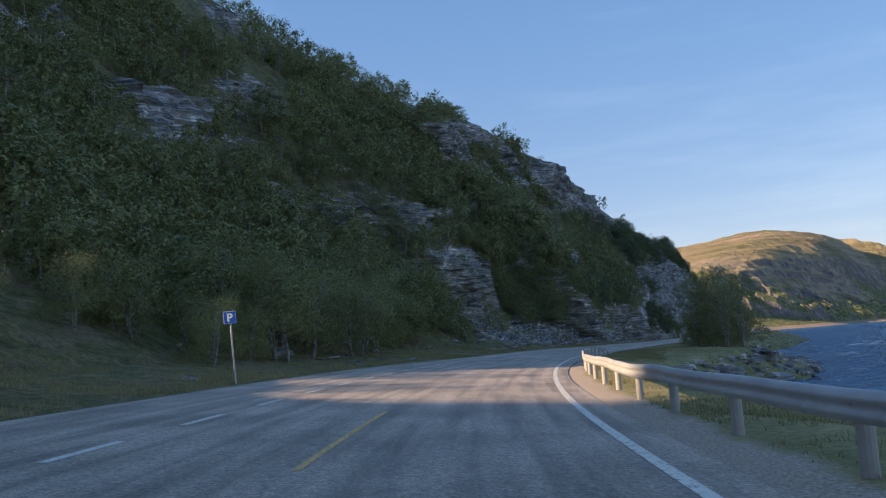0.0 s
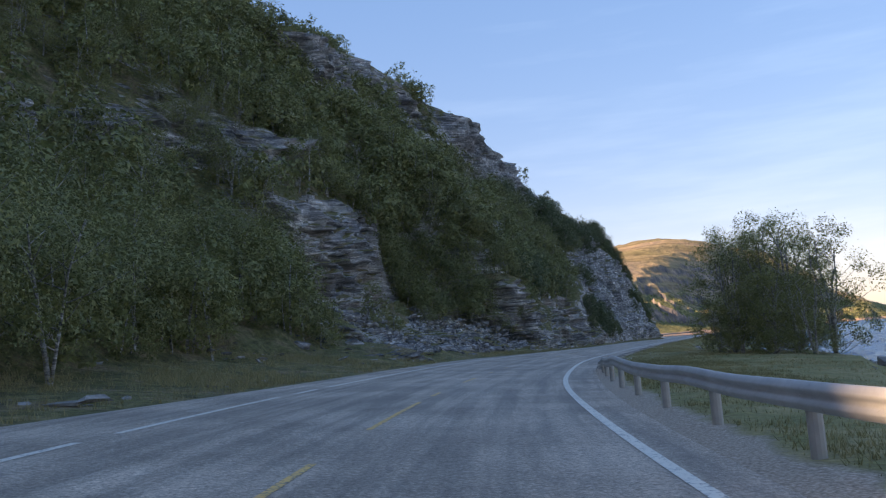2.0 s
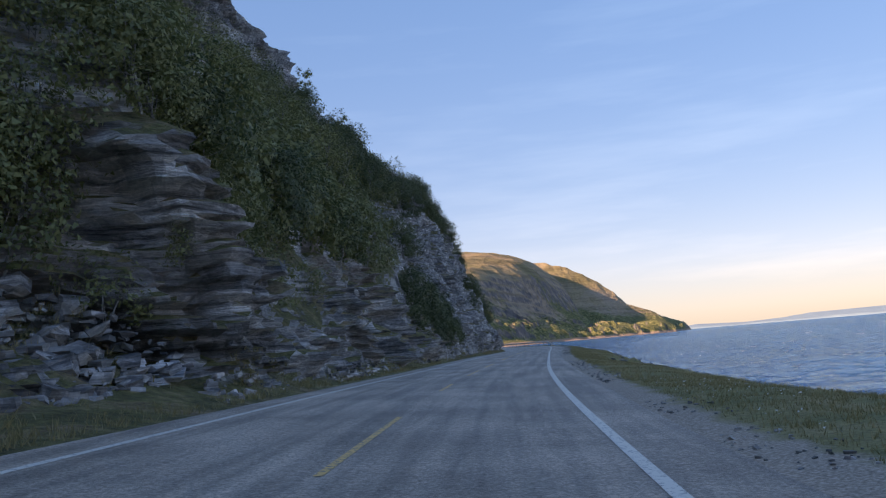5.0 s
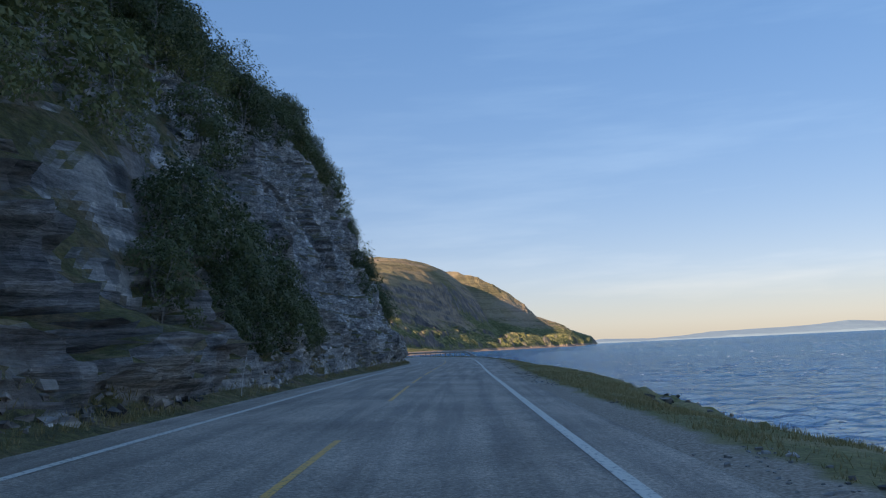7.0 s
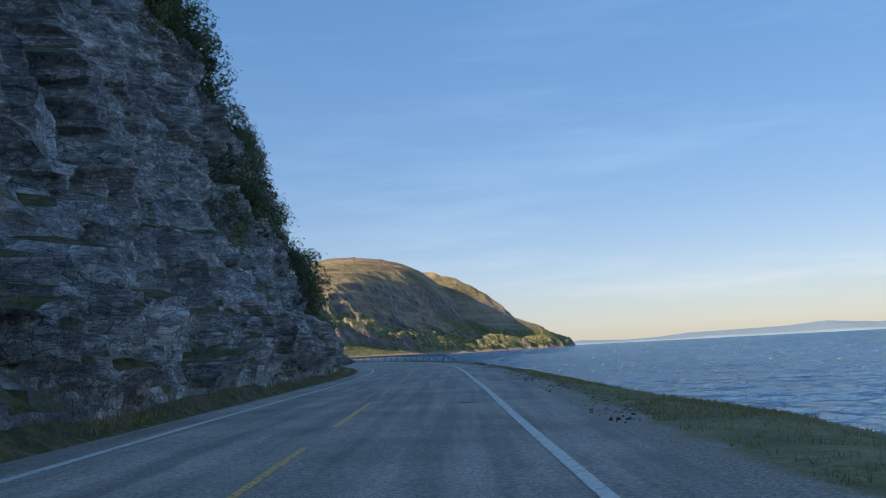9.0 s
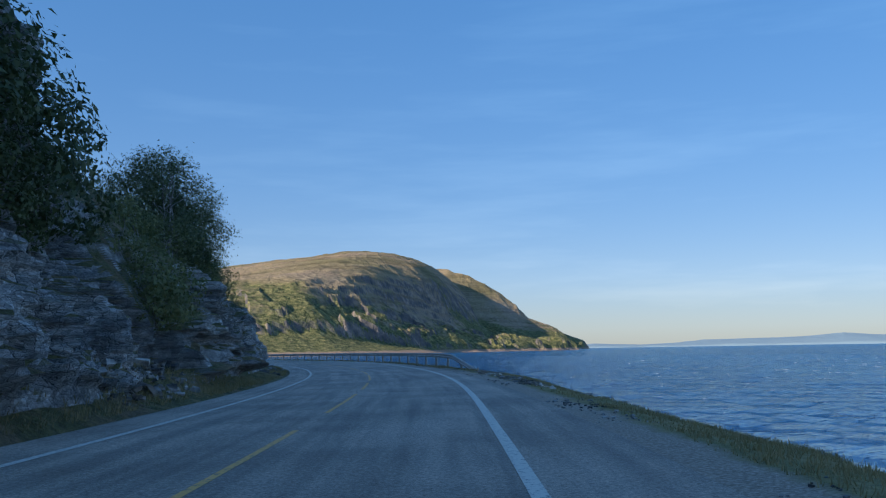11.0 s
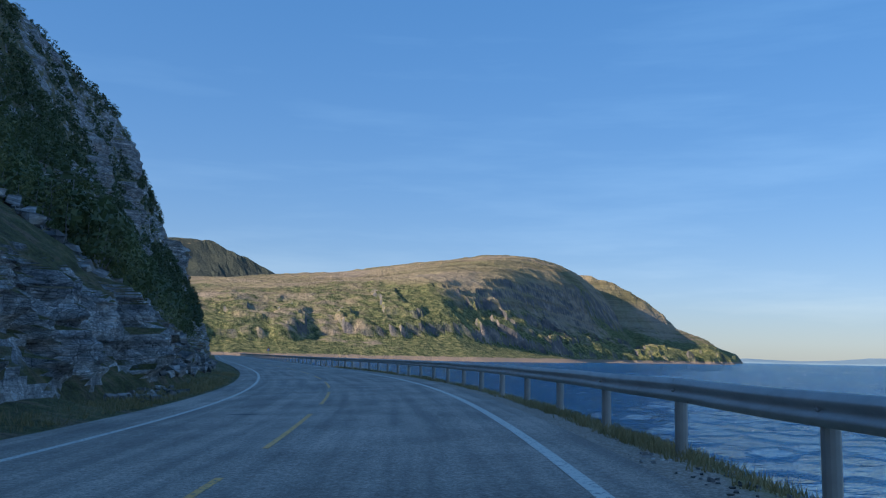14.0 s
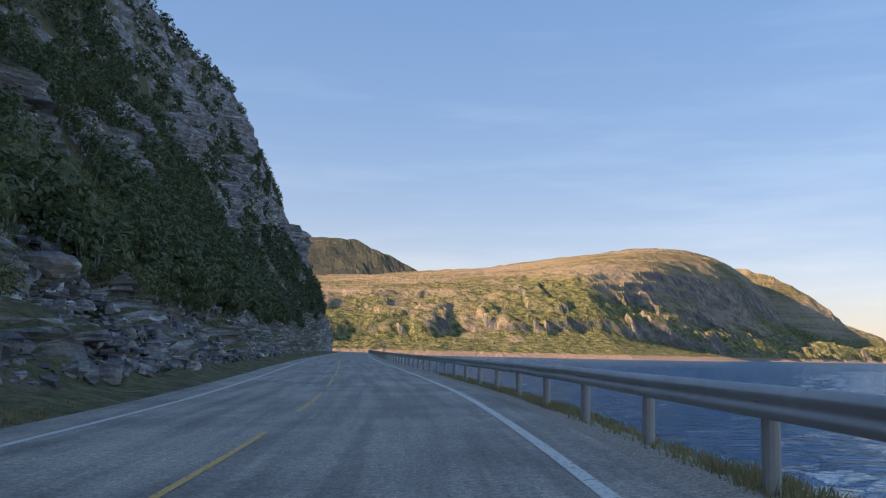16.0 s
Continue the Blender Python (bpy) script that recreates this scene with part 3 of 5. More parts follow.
def at_road(s, d):
    """Plan place of a point s metres along the road and d metres to its right."""
    s, d = np.broadcast_arrays(np.asarray(s, float), np.asarray(d, float))
    x, y = np.interp(s, LINE_S, LINE[:, 0]), np.interp(s, LINE_S, LINE[:, 1])
    tx, ty = np.interp(s, LINE_S, LINE_T[:, 0]), np.interp(s, LINE_S, LINE_T[:, 1])
    return x + d * ty, y - d * tx


def heading(s):
    return math.degrees(math.atan2(-float(np.interp(s, LINE_S, LINE_T[:, 0])), float(np.interp(s, LINE_S, LINE_T[:, 1]))))


def road_z(s, d):
    return d * np.tan(np.radians(BANK(s)))


def strip(s, d, lift=0.0):
    x, y = at_road(s, d)
    return stack(x, y, road_z(s, d) + lift)


# ---- ground and sea ----
SEA_Z = -3.2


def sea_sheet():
    grow = lambda a, lo, hi: np.r_[a[0] - np.geomspace(8, a[0] - lo, 12)[::-1], a, a[-1] + np.geomspace(8, hi - a[-1], 26)]
    xs, ys = grow(np.arange(-10, 330, 1.9), -4000, 4000), grow(np.arange(20, 620, 2.2), -2500, 4900)
    x, y = np.meshgrid(xs, ys, indexing="ij")
    near = np.clip((340 - np.abs(x - 160)) / 60, 0, 1) * np.clip((400 - np.abs(y - 320)) / 80, 0, 1) * (np.abs(x - 160) < 185) * (np.abs(y - 320) < 305)
    u, v = x * .8 + y * .6, -x * .6 + y * .8
    z = .08 * np.sin(u * 1.2 + 2.2 * vnoise(stack(u * .12, v * .12, 0 * u), 1)) * (0.6 + .6 * vnoise(stack(u * .05, v * .05, 0 * u), 2))
    z = z + .1 * fbm(stack(u * .45, v * .22, 0 * u), 3, 4)
    return surface("water", stack(x, y, SEA_Z + near * z), SEA, flip=False)


tagged(sea_sheet(), "deep blue fjord water ruffled by small wind waves", "sea", kind="structure")

s_rows = np.arange(-110, 690.1, 1.0)
f_cols = np.linspace(0, 1, 9)
dd = EDGE_L(s_rows)[:, None] * (1 - f_cols) + EDGE_R(s_rows)[:, None] * f_cols
ROAD = tagged(surface("road", strip(s_rows[:, None] + 0 * dd, dd), ASPHALT, flip=True, uv=stack(dd, s_rows[:, None] + 0 * dd)), "two-lane asphalt coast road, worn and patched, banked in the bends", "road", kind="structure")


def marking(name, s0, s1, where, width, paint, label, step=1.5):
    s = np.linspace(s0, s1, max(2, int((s1 - s0) / step) + 1))
    d = where(s)[:, None] + np.array([-width / 2, width / 2])
    top = strip(s[:, None] + 0 * d, d, 0.006)
    return tagged(surface(name, top, paint, flip=True), label) if label else surface(name, top, paint, flip=True)


for s0, s1, where, width in ((-110, 690, MARK_R, 0.17), (55.6, 64.2, MARK_L, 0.14), (65.8, 67.8, MARK_L, 0.14), (69.2, 690, MARK_L, 0.14)):
    ob = marking("edge_line", s0, s1, where, width, WHITE_PAINT, "worn white edge line")
    ob.parent = ROAD
for s0 in np.arange(-37.5, 53.0, 4.72):
    marking("edge_dash", s0, s0 + 2.2, MARK_L, 0.15, WHITE_PAINT, "", 1.1).parent = ROAD
for s0, s1 in [(9, 17.2), (48, 52.2), (56, 62.3), (64.4, 66), (71.6, 75), (80, 80.9), (85.6, 86.5), (98, 98.6), (102.8, 103.6), (108.7, 109.9), (114.6, 121.5), (130, 134), (141, 147.5), (152, 159.5), (168.8, 177.8), (180.2, 187.4), (190.8, 198.8),
               (202, 209.3), (212.8, 220.2), (223.4, 230.5), (233.6, 241), (245, 253), (256, 262), (265, 273.5), (275.6, 283.8), (287, 295), (298, 305.4), (309.3, 317), (320.8, 328.4), (332.4, 338.8)] + [(343.2 + 11.5 * k, 350.6 + 11.5 * k) for k in range(21)]:
    marking("centre_dash", s0, s1, MARK_C, 0.1, YELLOW_PAINT if s0 > 150 else FADED_PAINT, "").parent = ROAD

# right bank: gravel shoulder, grass, then the drop to the shore
BROW = curve([(-110, 7), (55, 7), (75, 12), (88, 15), (105, 15), (118, 9.5), (128, 7.8), (147, 7.4), (170, 5.4), (185, 7.2), (206, 7.4), (215, 6.3), (257, 5.8), (272, 7.2), (283, 6.0), (288, 4.7), (700, 4.6)])
u_cols = np.r_[np.linspace(0, 1, 14), 1 + np.linspace(0.06, 1, 16), 2 + np.linspace(0.1, 1, 4)]
s_bank = np.r_[np.arange(-110, -5, 2.0), np.arange(-5, 345, 0.6), np.arange(345, 690.1, 3.0)]


def bank_z(s, d):
    """Height of the ground right of the road."""
    e, w = EDGE_R(s), BROW(s)
    z0 = road_z(s, e) - 0.03
    f = np.clip((d - e) / np.maximum(w - e, 0.1), 0, 1)
    top = z0 + (-0.55 - z0) * f**1.5 + 0.12 * np.sin(np.pi * f)
    fall = np.clip((d - w) / 9.0, 0, 1)
    x, y = at_road(s, d)
    lump = fbm(stack(x * 0.6, y * 0.6, 0 * x), 4, 5)
    z = top - 3.6 * fall**0.8 - np.maximum(d - w - 9, 0) * 0.2
    return z + lump * (0.05 * np.clip((d - e) / 1.5, 0, 1) + 0.45 * np.clip((d - w) / 2.0, 0, 1) * np.clip((w + 16 - d) / 6, 0, 1))


def bank_sheet():
    e, w = EDGE_R(s_bank)[:, None], BROW(s_bank)[:, None]
    u = u_cols[None]
    d = np.where(u <= 1, e + (w - e) * u, np.where(u <= 2, w + 12 * (u - 1), w + 12 + 40 * (u - 2)))
    s = s_bank[:, None] + 0 * d
    x, y = at_road(s, d)
    return surface("ground_bank", stack(x, y, bank_z(s, d)), VERGE, flip=True, uv=stack(d - e, s))


tagged(bank_sheet(), "gravel shoulder and grassy bank falling to a stony shore", "ground", kind="structure")

# left side: verge, cliffs and wooded hillside, as cross-sections of (distance from the road line, height)
SECTIONS = {
    -110: [(-12, .7), (-17, 1.4), (-24, 6), (-38, 18), (-60, 36), (-80, 50), (-130, 80), (-300, 130)],
    20: [(-12, .9), (-17, 1.5), (-24, 6), (-38, 18), (-60, 38), (-80, 54), (-130, 88), (-300, 150)],
    60: [(-12, .9), (-17, 1.6), (-24, 6), (-38, 19), (-60, 40), (-80, 58), (-130, 96), (-300, 160)],
    92: [(-9, .7), (-14, 1.8), (-22, 7), (-35, 19.5), (-56, 42), (-78, 66), (-120, 100), (-300, 165)],
    104: [(-9, .7), (-14, 2.4), (-18.5, 6), (-20.5, 13), (-33, 26), (-58, 52), (-105, 96), (-300, 165)],
    118: [(-9, .8), (-14.2, 3), (-18, 6), (-19.2, 13.6), (-30, 27), (-53, 49), (-100, 95), (-300, 160)],
    123: [(-8, .7), (-13, 3.2), (-17, 7), (-21, 14), (-31, 29), (-50, 47.5), (-98, 93), (-300, 158)],
    129: [(-6.6, .6), (-7.4, 3), (-8.4, 7.6), (-13.5, 14.5), (-27, 27), (-34.5, 37.5), (-96, 86), (-300, 155)],
    138: [(-7, .6), (-8.4, 2.6), (-11, 8), (-16.5, 17), (-28.5, 28), (-36, 39), (-95, 85), (-300, 150)],
    160: [(-6.6, .5), (-8.2, 2.5), (-12, 10), (-17.5, 18), (-29.5, 30), (-37, 45), (-95, 80), (-300, 140)],
    176: [(-6.4, .4), (-7.8, 3), (-12.5, 12), (-17.8, 19.3), (-25.5, 28), (-28.5, 39), (-95, 76), (-300, 120)],
    190: [(-6.25, .4), (-7.2, 3), (-11.8, 12), (-15.5, 18.5), (-23, 26), (-24.8, 34.5), (-95, 60), (-300, 90)],
    212: [(-6.45, .4), (-7.3, 2.8), (-11.8, 10), (-14.4, 16), (-17, 21), (-21, 26.5), (-95, 46), (-300, 75)],
    226: [(-6.85, .4), (-7.6, 2.8), (-10.4, 8.5), (-12.6, 15.5), (-14.4, 19.5), (-16.5, 22.5), (-95, 40), (-300, 75)],
    240: [(-7.0, .3), (-7.9, 2), (-10, 5.5), (-11.6, 10.5), (-13.4, 13.5), (-16, 15.5), (-90, 38), (-300, 80)],
    250: [(-7.2, .2), (-8.7, 2), (-10.7, 4.5), (-11.2, 8), (-11.3, 11), (-12.4, 14), (-90, 42), (-300, 90)],
    262: [(-8, .2), (-9.6, 2), (-10.4, 4.4), (-12.6, 7), (-17, 11), (-25, 17), (-90, 55), (-300, 110)],
    284: [(-8.5, 0), (-9.8, 2.2), (-10.6, 4.2), (-13, 5.4), (-18, 9), (-28, 17), (-90, 66), (-300, 130)],
    302: [(-8.8, 0), (-10.3, 2.6), (-11.4, 4.6), (-14, 6.4), (-19, 12), (-30, 23), (-90, 75), (-300, 145)],
    320: [(-8.6, 0), (-10.4, 3), (-12, 4.8), (-17, 8.5), (-26, 18), (-42, 34), (-90, 80), (-300, 150)],
    345: [(-8.6, .1), (-13, 2.6), (-16, 5.4), (-24, 11), (-38, 25), (-62, 47), (-95, 80), (-300, 155)],
    420: [(-8.6, .2), (-12, 3), (-15, 7), (-22, 16), (-33, 29), (-60, 62), (-95, 92), (-300, 170)],
    520: [(-8.6, .3), (-12.5, 4), (-16.5, 11), (-25, 25), (-36, 45), (-57, 84), (-98, 122), (-300, 185)],
    595: [(-8.6, .3), (-10.5, 10), (-14, 19), (-23, 36), (-33, 60), (-43, 82), (-98, 128), (-300, 180)],
    612: [(-8.6, .3), (-11, 8), (-14, 18), (-20, 30), (-26, 45), (-34, 60), (-95, 95), (-300, 150)],
    640: [(-9, .3), (-13, 3), (-20, 8), (-30, 14), (-45, 20), (-70, 30), (-110, 45), (-300, 90)],
    690: [(-9, .3), (-13, 1), (-20, 3), (-30, 5), (-45, 8), (-70, 12), (-110, 20), (-300, 40)],
}
SEC_S = np.array(sorted(SECTIONS), float)
SEC_D = np.array([[p[0] for p in SECTIONS[k]] for k in sorted(SECTIONS)], float)
SEC_Z = np.array([[p[1] for p in SECTIONS[k]] for k in sorted(SECTIONS)], float)


def section(s):
    """The cross-section at s: ten distances and heights from the asphalt's edge up."""
    s = np.atleast_1d(np.asarray(s, float))
    e = EDGE_L(s)
    d = np.stack([e] + [np.interp(s, SEC_S, SEC_D[:, k]) for k in range(8)] + [0 * e - 620], -1)
    z = np.stack([road_z(s, e) - 0.03] + [np.interp(s, SEC_S, SEC_Z[:, k]) for k in range(8)] + [0 * e - 8], -1)
    # unseen gap added in the hill behind the bend; low sun reaches the road
    gap = np.exp(-(((s[:, None] - 21 - .27 * (d + 40)) / (15.5 + .13 * np.clip(-d - 40, 0, None))) ** 4)) * np.clip((-d - 20) / 10, 0, 1)
    return d, z * (1 - gap) + np.minimum(z, np.minimum(.4 * -d - 2.0, .345 * -d - .8)) * gap


def hill_point(s, k):
    """A point of the hillside before its rock relief; k runs from 0 at the asphalt to 9 far behind the hill."""
    d, z = section(s)
    i = np.clip(np.floor(k).astype(int), 0, 8)
    f = k - i
    r = np.arange(len(d))
    return d[r, i] * (1 - f) + d[r, i + 1] * f, z[r, i] * (1 - f) + z[r, i + 1] * f


# how high bare rock reaches above the road, by distance along it
BARE = curve([(-110, 0), (92, 0), (97, 2), (101, 3.5), (122, 4), (126, 3.5), (127.5, 8), (132, 8), (135, 4), (146, 4), (149, 9), (162, 9), (165, 4), (178, 4), (182, 9), (187, 18), (203, 20), (233, 16), (243, 11), (251, 11), (256, 3), (264, 7), (308, 6), (322, 4.5), (360, 5), (420, 5), (520, 7), (590, 12), (620, 14), (690, 5)])
# crags that stand out of the woods: place along the road, height, half length, half height
CRAGS = [(85, 30.5, 5.5, 4.2), (88.5, 18, 1.5, 2.4), (95.8, 18.4, 1.9, 1.9), (109.4, 9.8, 7.6, 5.2), (108, 18.6, 4, 1.7), (136, 34, 8, 4.2), (153, 42, 6, 3.5), (141.5, 15.4, 4, 1.8), (180, 34.5, 9, 5.6), (187, 31, 4, 4),
         (165, 26, 3, 2.0), (72, 22, 2.5, 1.5), (75, 42, 3.5, 2), (60, 30, 2.5, 1.5),
         (390, 19, 7, 4), (414, 22, 8, 4.5), (400, 32, 9, 3), (440, 30, 10, 4), (482, 38, 10, 5), (520, 52, 9, 4), (505, 30, 6, 4), (540, 44, 8, 5), (470, 20, 6, 2.5), (570, 60, 8, 5), (590, 30, 8, 6), (352, 27, 5, 2.2)]


def crags(s, z, n):
    """How far a place belongs to a crag, and how far the crag's upright face stands out there."""
    out, push = 0 * s, 0 * s
    for s0, z0, half, high in CRAGS:
        q = np.maximum(np.abs(s - s0) / half, np.abs(z - z0) / high)
        m = np.clip((1.0 + 0.25 * n - q) / 0.12, 0, 1)
        out = np.maximum(out, m)
        push = np.maximum(push, m * np.clip(z - z0 + high, 0, None) * (0.5 if s0 > 200 else 0.2 if s0 > 140 else 0.6 if z0 > 15 else 0))
    return out, push


def bareness(s, d, z):
    """1 on bare rock, 0 under woods and heath."""
    x, y = at_road(s, d)
    n = fbm(stack(x * 0.07, y * 0.07, z * 0.1), 3, 21)
    low = np.clip((BARE(s) + 2.5 * n - z) / 1.2, 0, 1) * np.clip((z - 0.3) / 0.5, 0, 1)
    high = np.clip((n - np.where(s > 400, 0.4, 0.52)) / 0.1, 0, 1) * np.clip((z - 8) / 4, 0, 1) * np.clip((s - 70) / 20, 0, 1)
    return np.maximum(np.maximum(low, high), crags(s, z, n)[0])


def facets(u, v, size, seed):
    """Flat, tilted plates of uneven size, stepped against one another."""
    u, v = u / size, v / size
    i, j = np.floor(u), np.floor(v)
    best, value = 9 + 0 * u, 0 * u
    for a in (-1, 0, 1):
        for b in (-1, 0, 1):
            ci, cj = i + a, j + b
            du, dv = u - ci - hash01(ci, cj, seed), v - cj - hash01(ci, cj, seed + 50)
            gap = np.abs(du) + .8 * np.abs(dv)
            flat = (hash01(ci, cj, seed + 60) - .5) + 1.1 * (hash01(ci, cj, seed + 70) - .5) * du + .9 * (hash01(ci, cj, seed + 80) - .3) * dv
            value = np.where(gap < best, flat, value)
            best = np.minimum(best, gap)
    return value


def rock_relief(s, d, z):
    """How far the rock stands out towards the road: layers, blocks and joints."""
    x, y = at_road(s, d)
    bend = z + 0.12 * d + 0.02 * s + 0.5 * fbm(stack(x * 0.1, y * 0.1, z * 0.1), 2, 3)
    thin = np.floor(bend / 0.42)
    joint = np.floor((s + 6 * hash01(thin, 7)) / (1.2 + 2.5 * hash01(thin, 8)))
    thick = np.floor(bend / 2.3 + 0.3 * vnoise(stack(s * 0.3, z * 0.2, 0 * s), 4))
    slab = np.floor((s + 9 * hash01(thick, 1)) / (2.5 + 3 * hash01(thick, 2)))
    # the buttress beside the road is deeply ledged
    ledge = np.clip(1 - np.abs(s - 128) / 9, 0, 1) * (z < 13)
    beds = np.floor(bend / 0.85 + 0.4 * hash01(slab, 21))
    layered = 1.5 * ledge * (hash01(beds, 13) - 0.5 + 0.7 * facets(s, z, 3.2, 18)) + 1.1 * facets(s + .5 * z, z, 2.6, 15) + 0.7 * facets(s, 2.5 * z, 1.3, 16) + 0.5 * (hash01(thin, joint, 9) - 0.5) + 0.5 * (hash01(thin, 11) - 0.5) + 1.3 * (hash01(thick, slab, 5) - 0.5)
    # the massive face is broken into slanting flat facets instead
    wob = fbm(stack(x * 0.25, y * 0.25, z * 0.25), 3, 14)
    split = 1.5 * facets(s + .4 * z + .5 * wob, z - .3 * s + .5 * wob, 3.6, 4) + 0.75 * facets(s + .3 * z, z - .3 * s, 1.5, 5) + 0.3 * facets(s + .2 * z, 1.6 * z - .4 * s, .75, 6)
    massive = np.clip((s - 172) / 10, 0, 1) * np.maximum(np.clip((254 - s) / 6, 0, 1), np.clip((s - 268) / 8, 0, 1) * np.clip((330 - s) / 8, 0, 1)) * np.clip((26 - z) / 5, 0, 1)
    rough = fbm(stack(x * 0.16, y * 0.16, z * 0.2), 5, 31)
    grit = fbm(stack(x * 1.1, y * 1.1, z * 1.6), 2, 33)
    return layered * (1 - 0.8 * massive) + split * massive + (1.1 - 0.6 * massive) * rough + 0.1 * grit


def hillside():
    s = np.r_[np.arange(-110, 40, 2.0), np.arange(40, 100, 0.7), np.arange(100, 121, 0.45), np.arange(121, 131, 0.22), np.arange(131, 170, 0.45), np.arange(170, 262, 0.33), np.arange(262, 345, 0.45), np.arange(345, 690.1, 1.7)]
    k = np.concatenate([i + np.linspace(0, 1, n, endpoint=False) for i, n in enumerate((7, 16, 32, 38, 36, 30, 24, 10, 8))] + [[9.0]])
    ss, kk = np.meshgrid(s, k, indexing="ij")
    d, z = hill_point(ss.ravel(), kk.ravel())
    d, z = d.reshape(ss.shape), z.reshape(ss.shape)
    m = bareness(ss, d, z)
    x, y = at_road(ss, d)
    soft = fbm(stack(x * 0.25, y * 0.25, z * 0.25), 4, 41)
    broad = fbm(stack(x * 0.035, y * 0.035, z * 0.035), 3, 51)
    away = np.clip((kk - 1) / 0.4, 0, 1)
    out = away * (m * rock_relief(ss, d, z) + (1 - m) * 0.5 * soft + crags(ss, z, fbm(stack(x * 0.07, y * 0.07, z * 0.1), 3, 21))[1])
    # relief stands out square to the face, also where the face turns across the road's direction
    turn = np.clip(np.gradient(d, s, axis=0), -2.2, 2.2) * np.clip((150 - ss) / 10, 0, 1) * np.clip((ss - 95) / 10, 0, 1)
    d2 = d + out / np.sqrt(1 + turn**2)
    ss = ss - np.clip(out, -1.6, 1.6) * turn / np.sqrt(1 + turn**2)
    z2 = z + np.clip(kk, 0, 1) * 0.18 * soft + np.clip((kk - 2.5) / 2, 0, 1) * 1.6 * broad + away * m * 0.25 * soft
    x, y = at_road(ss, d2)
    return surface("ground_hillside", stack(x, y, z2), CLIFF, smooth=False, uv=stack(m, ss))


tagged(hillside(), "steep wooded hillside with layered grey cliffs above the road", "hillside", kind="structure")


# ---- the far shore: a broad headland, a second fell behind it, and low islands ----
VIEW = (82.0, 267.0)
# bluish distance haze over the islands, put into their base colour
HAZE_TINT = plain_material("distant land with haze in its colour", (0.25, 0.35, 0.42), 1.0)


def fell(name, table, prof, seed, label, rough=1.0, mat=None, rows=40, cols=200):
    """Land across the water: table rows of azimuth, shore and ridge distance, ridge elevation in degrees."""
    t = np.array(table, float)
    az = np.linspace(t[0, 0], t[-1, 0], cols)
    r0, r1, el = (np.interp(az, t[:, 0], t[:, c]) for c in (1, 2, 3))
    pu, pe = np.array(prof, float).T
    u = np.r_[np.linspace(0, 0.15, rows // 2, endpoint=False), np.linspace(0.15, 1, rows // 3), 1.15, 1.4, 1.9]
    uu, aa = np.meshgrid(u, np.radians(az), indexing="ij")
    r = r0 + (r1 - r0) * uu
    x, y = VIEW[0] + r * np.sin(aa), VIEW[1] + r * np.cos(aa)
    warp = np.clip(uu + 0.03 * fbm(stack(x * 0.012, y * 0.012, 0 * x), 4, seed) * np.clip(uu / 0.03, 0, 1), 0, None)
    e = np.interp(warp, pu, pe) * el
    z = r * np.tan(np.radians(e)) + SEA_Z * np.clip(1 - uu * 30, -1, 1)
    z = z + rough * np.clip(uu * 8, 0, 1) * (9 * fbm(stack(x * 0.008, y * 0.008, 0 * x), 5, seed + 9) * (1 - 0.6 * uu.clip(0, 1)))
    crag = fbm(stack(x * 0.035, y * 0.035, 0 * x), 4, seed + 20)
    z = z + rough * np.clip(uu * 20, 0, 1) * 3.5 * crag
    z = np.where(uu == 0, SEA_Z - 1.5, z)
    return tagged(surface(name, stack(x, y, z), mat or FAR, smooth=False, flip=True), label, "headland", kind="structure")


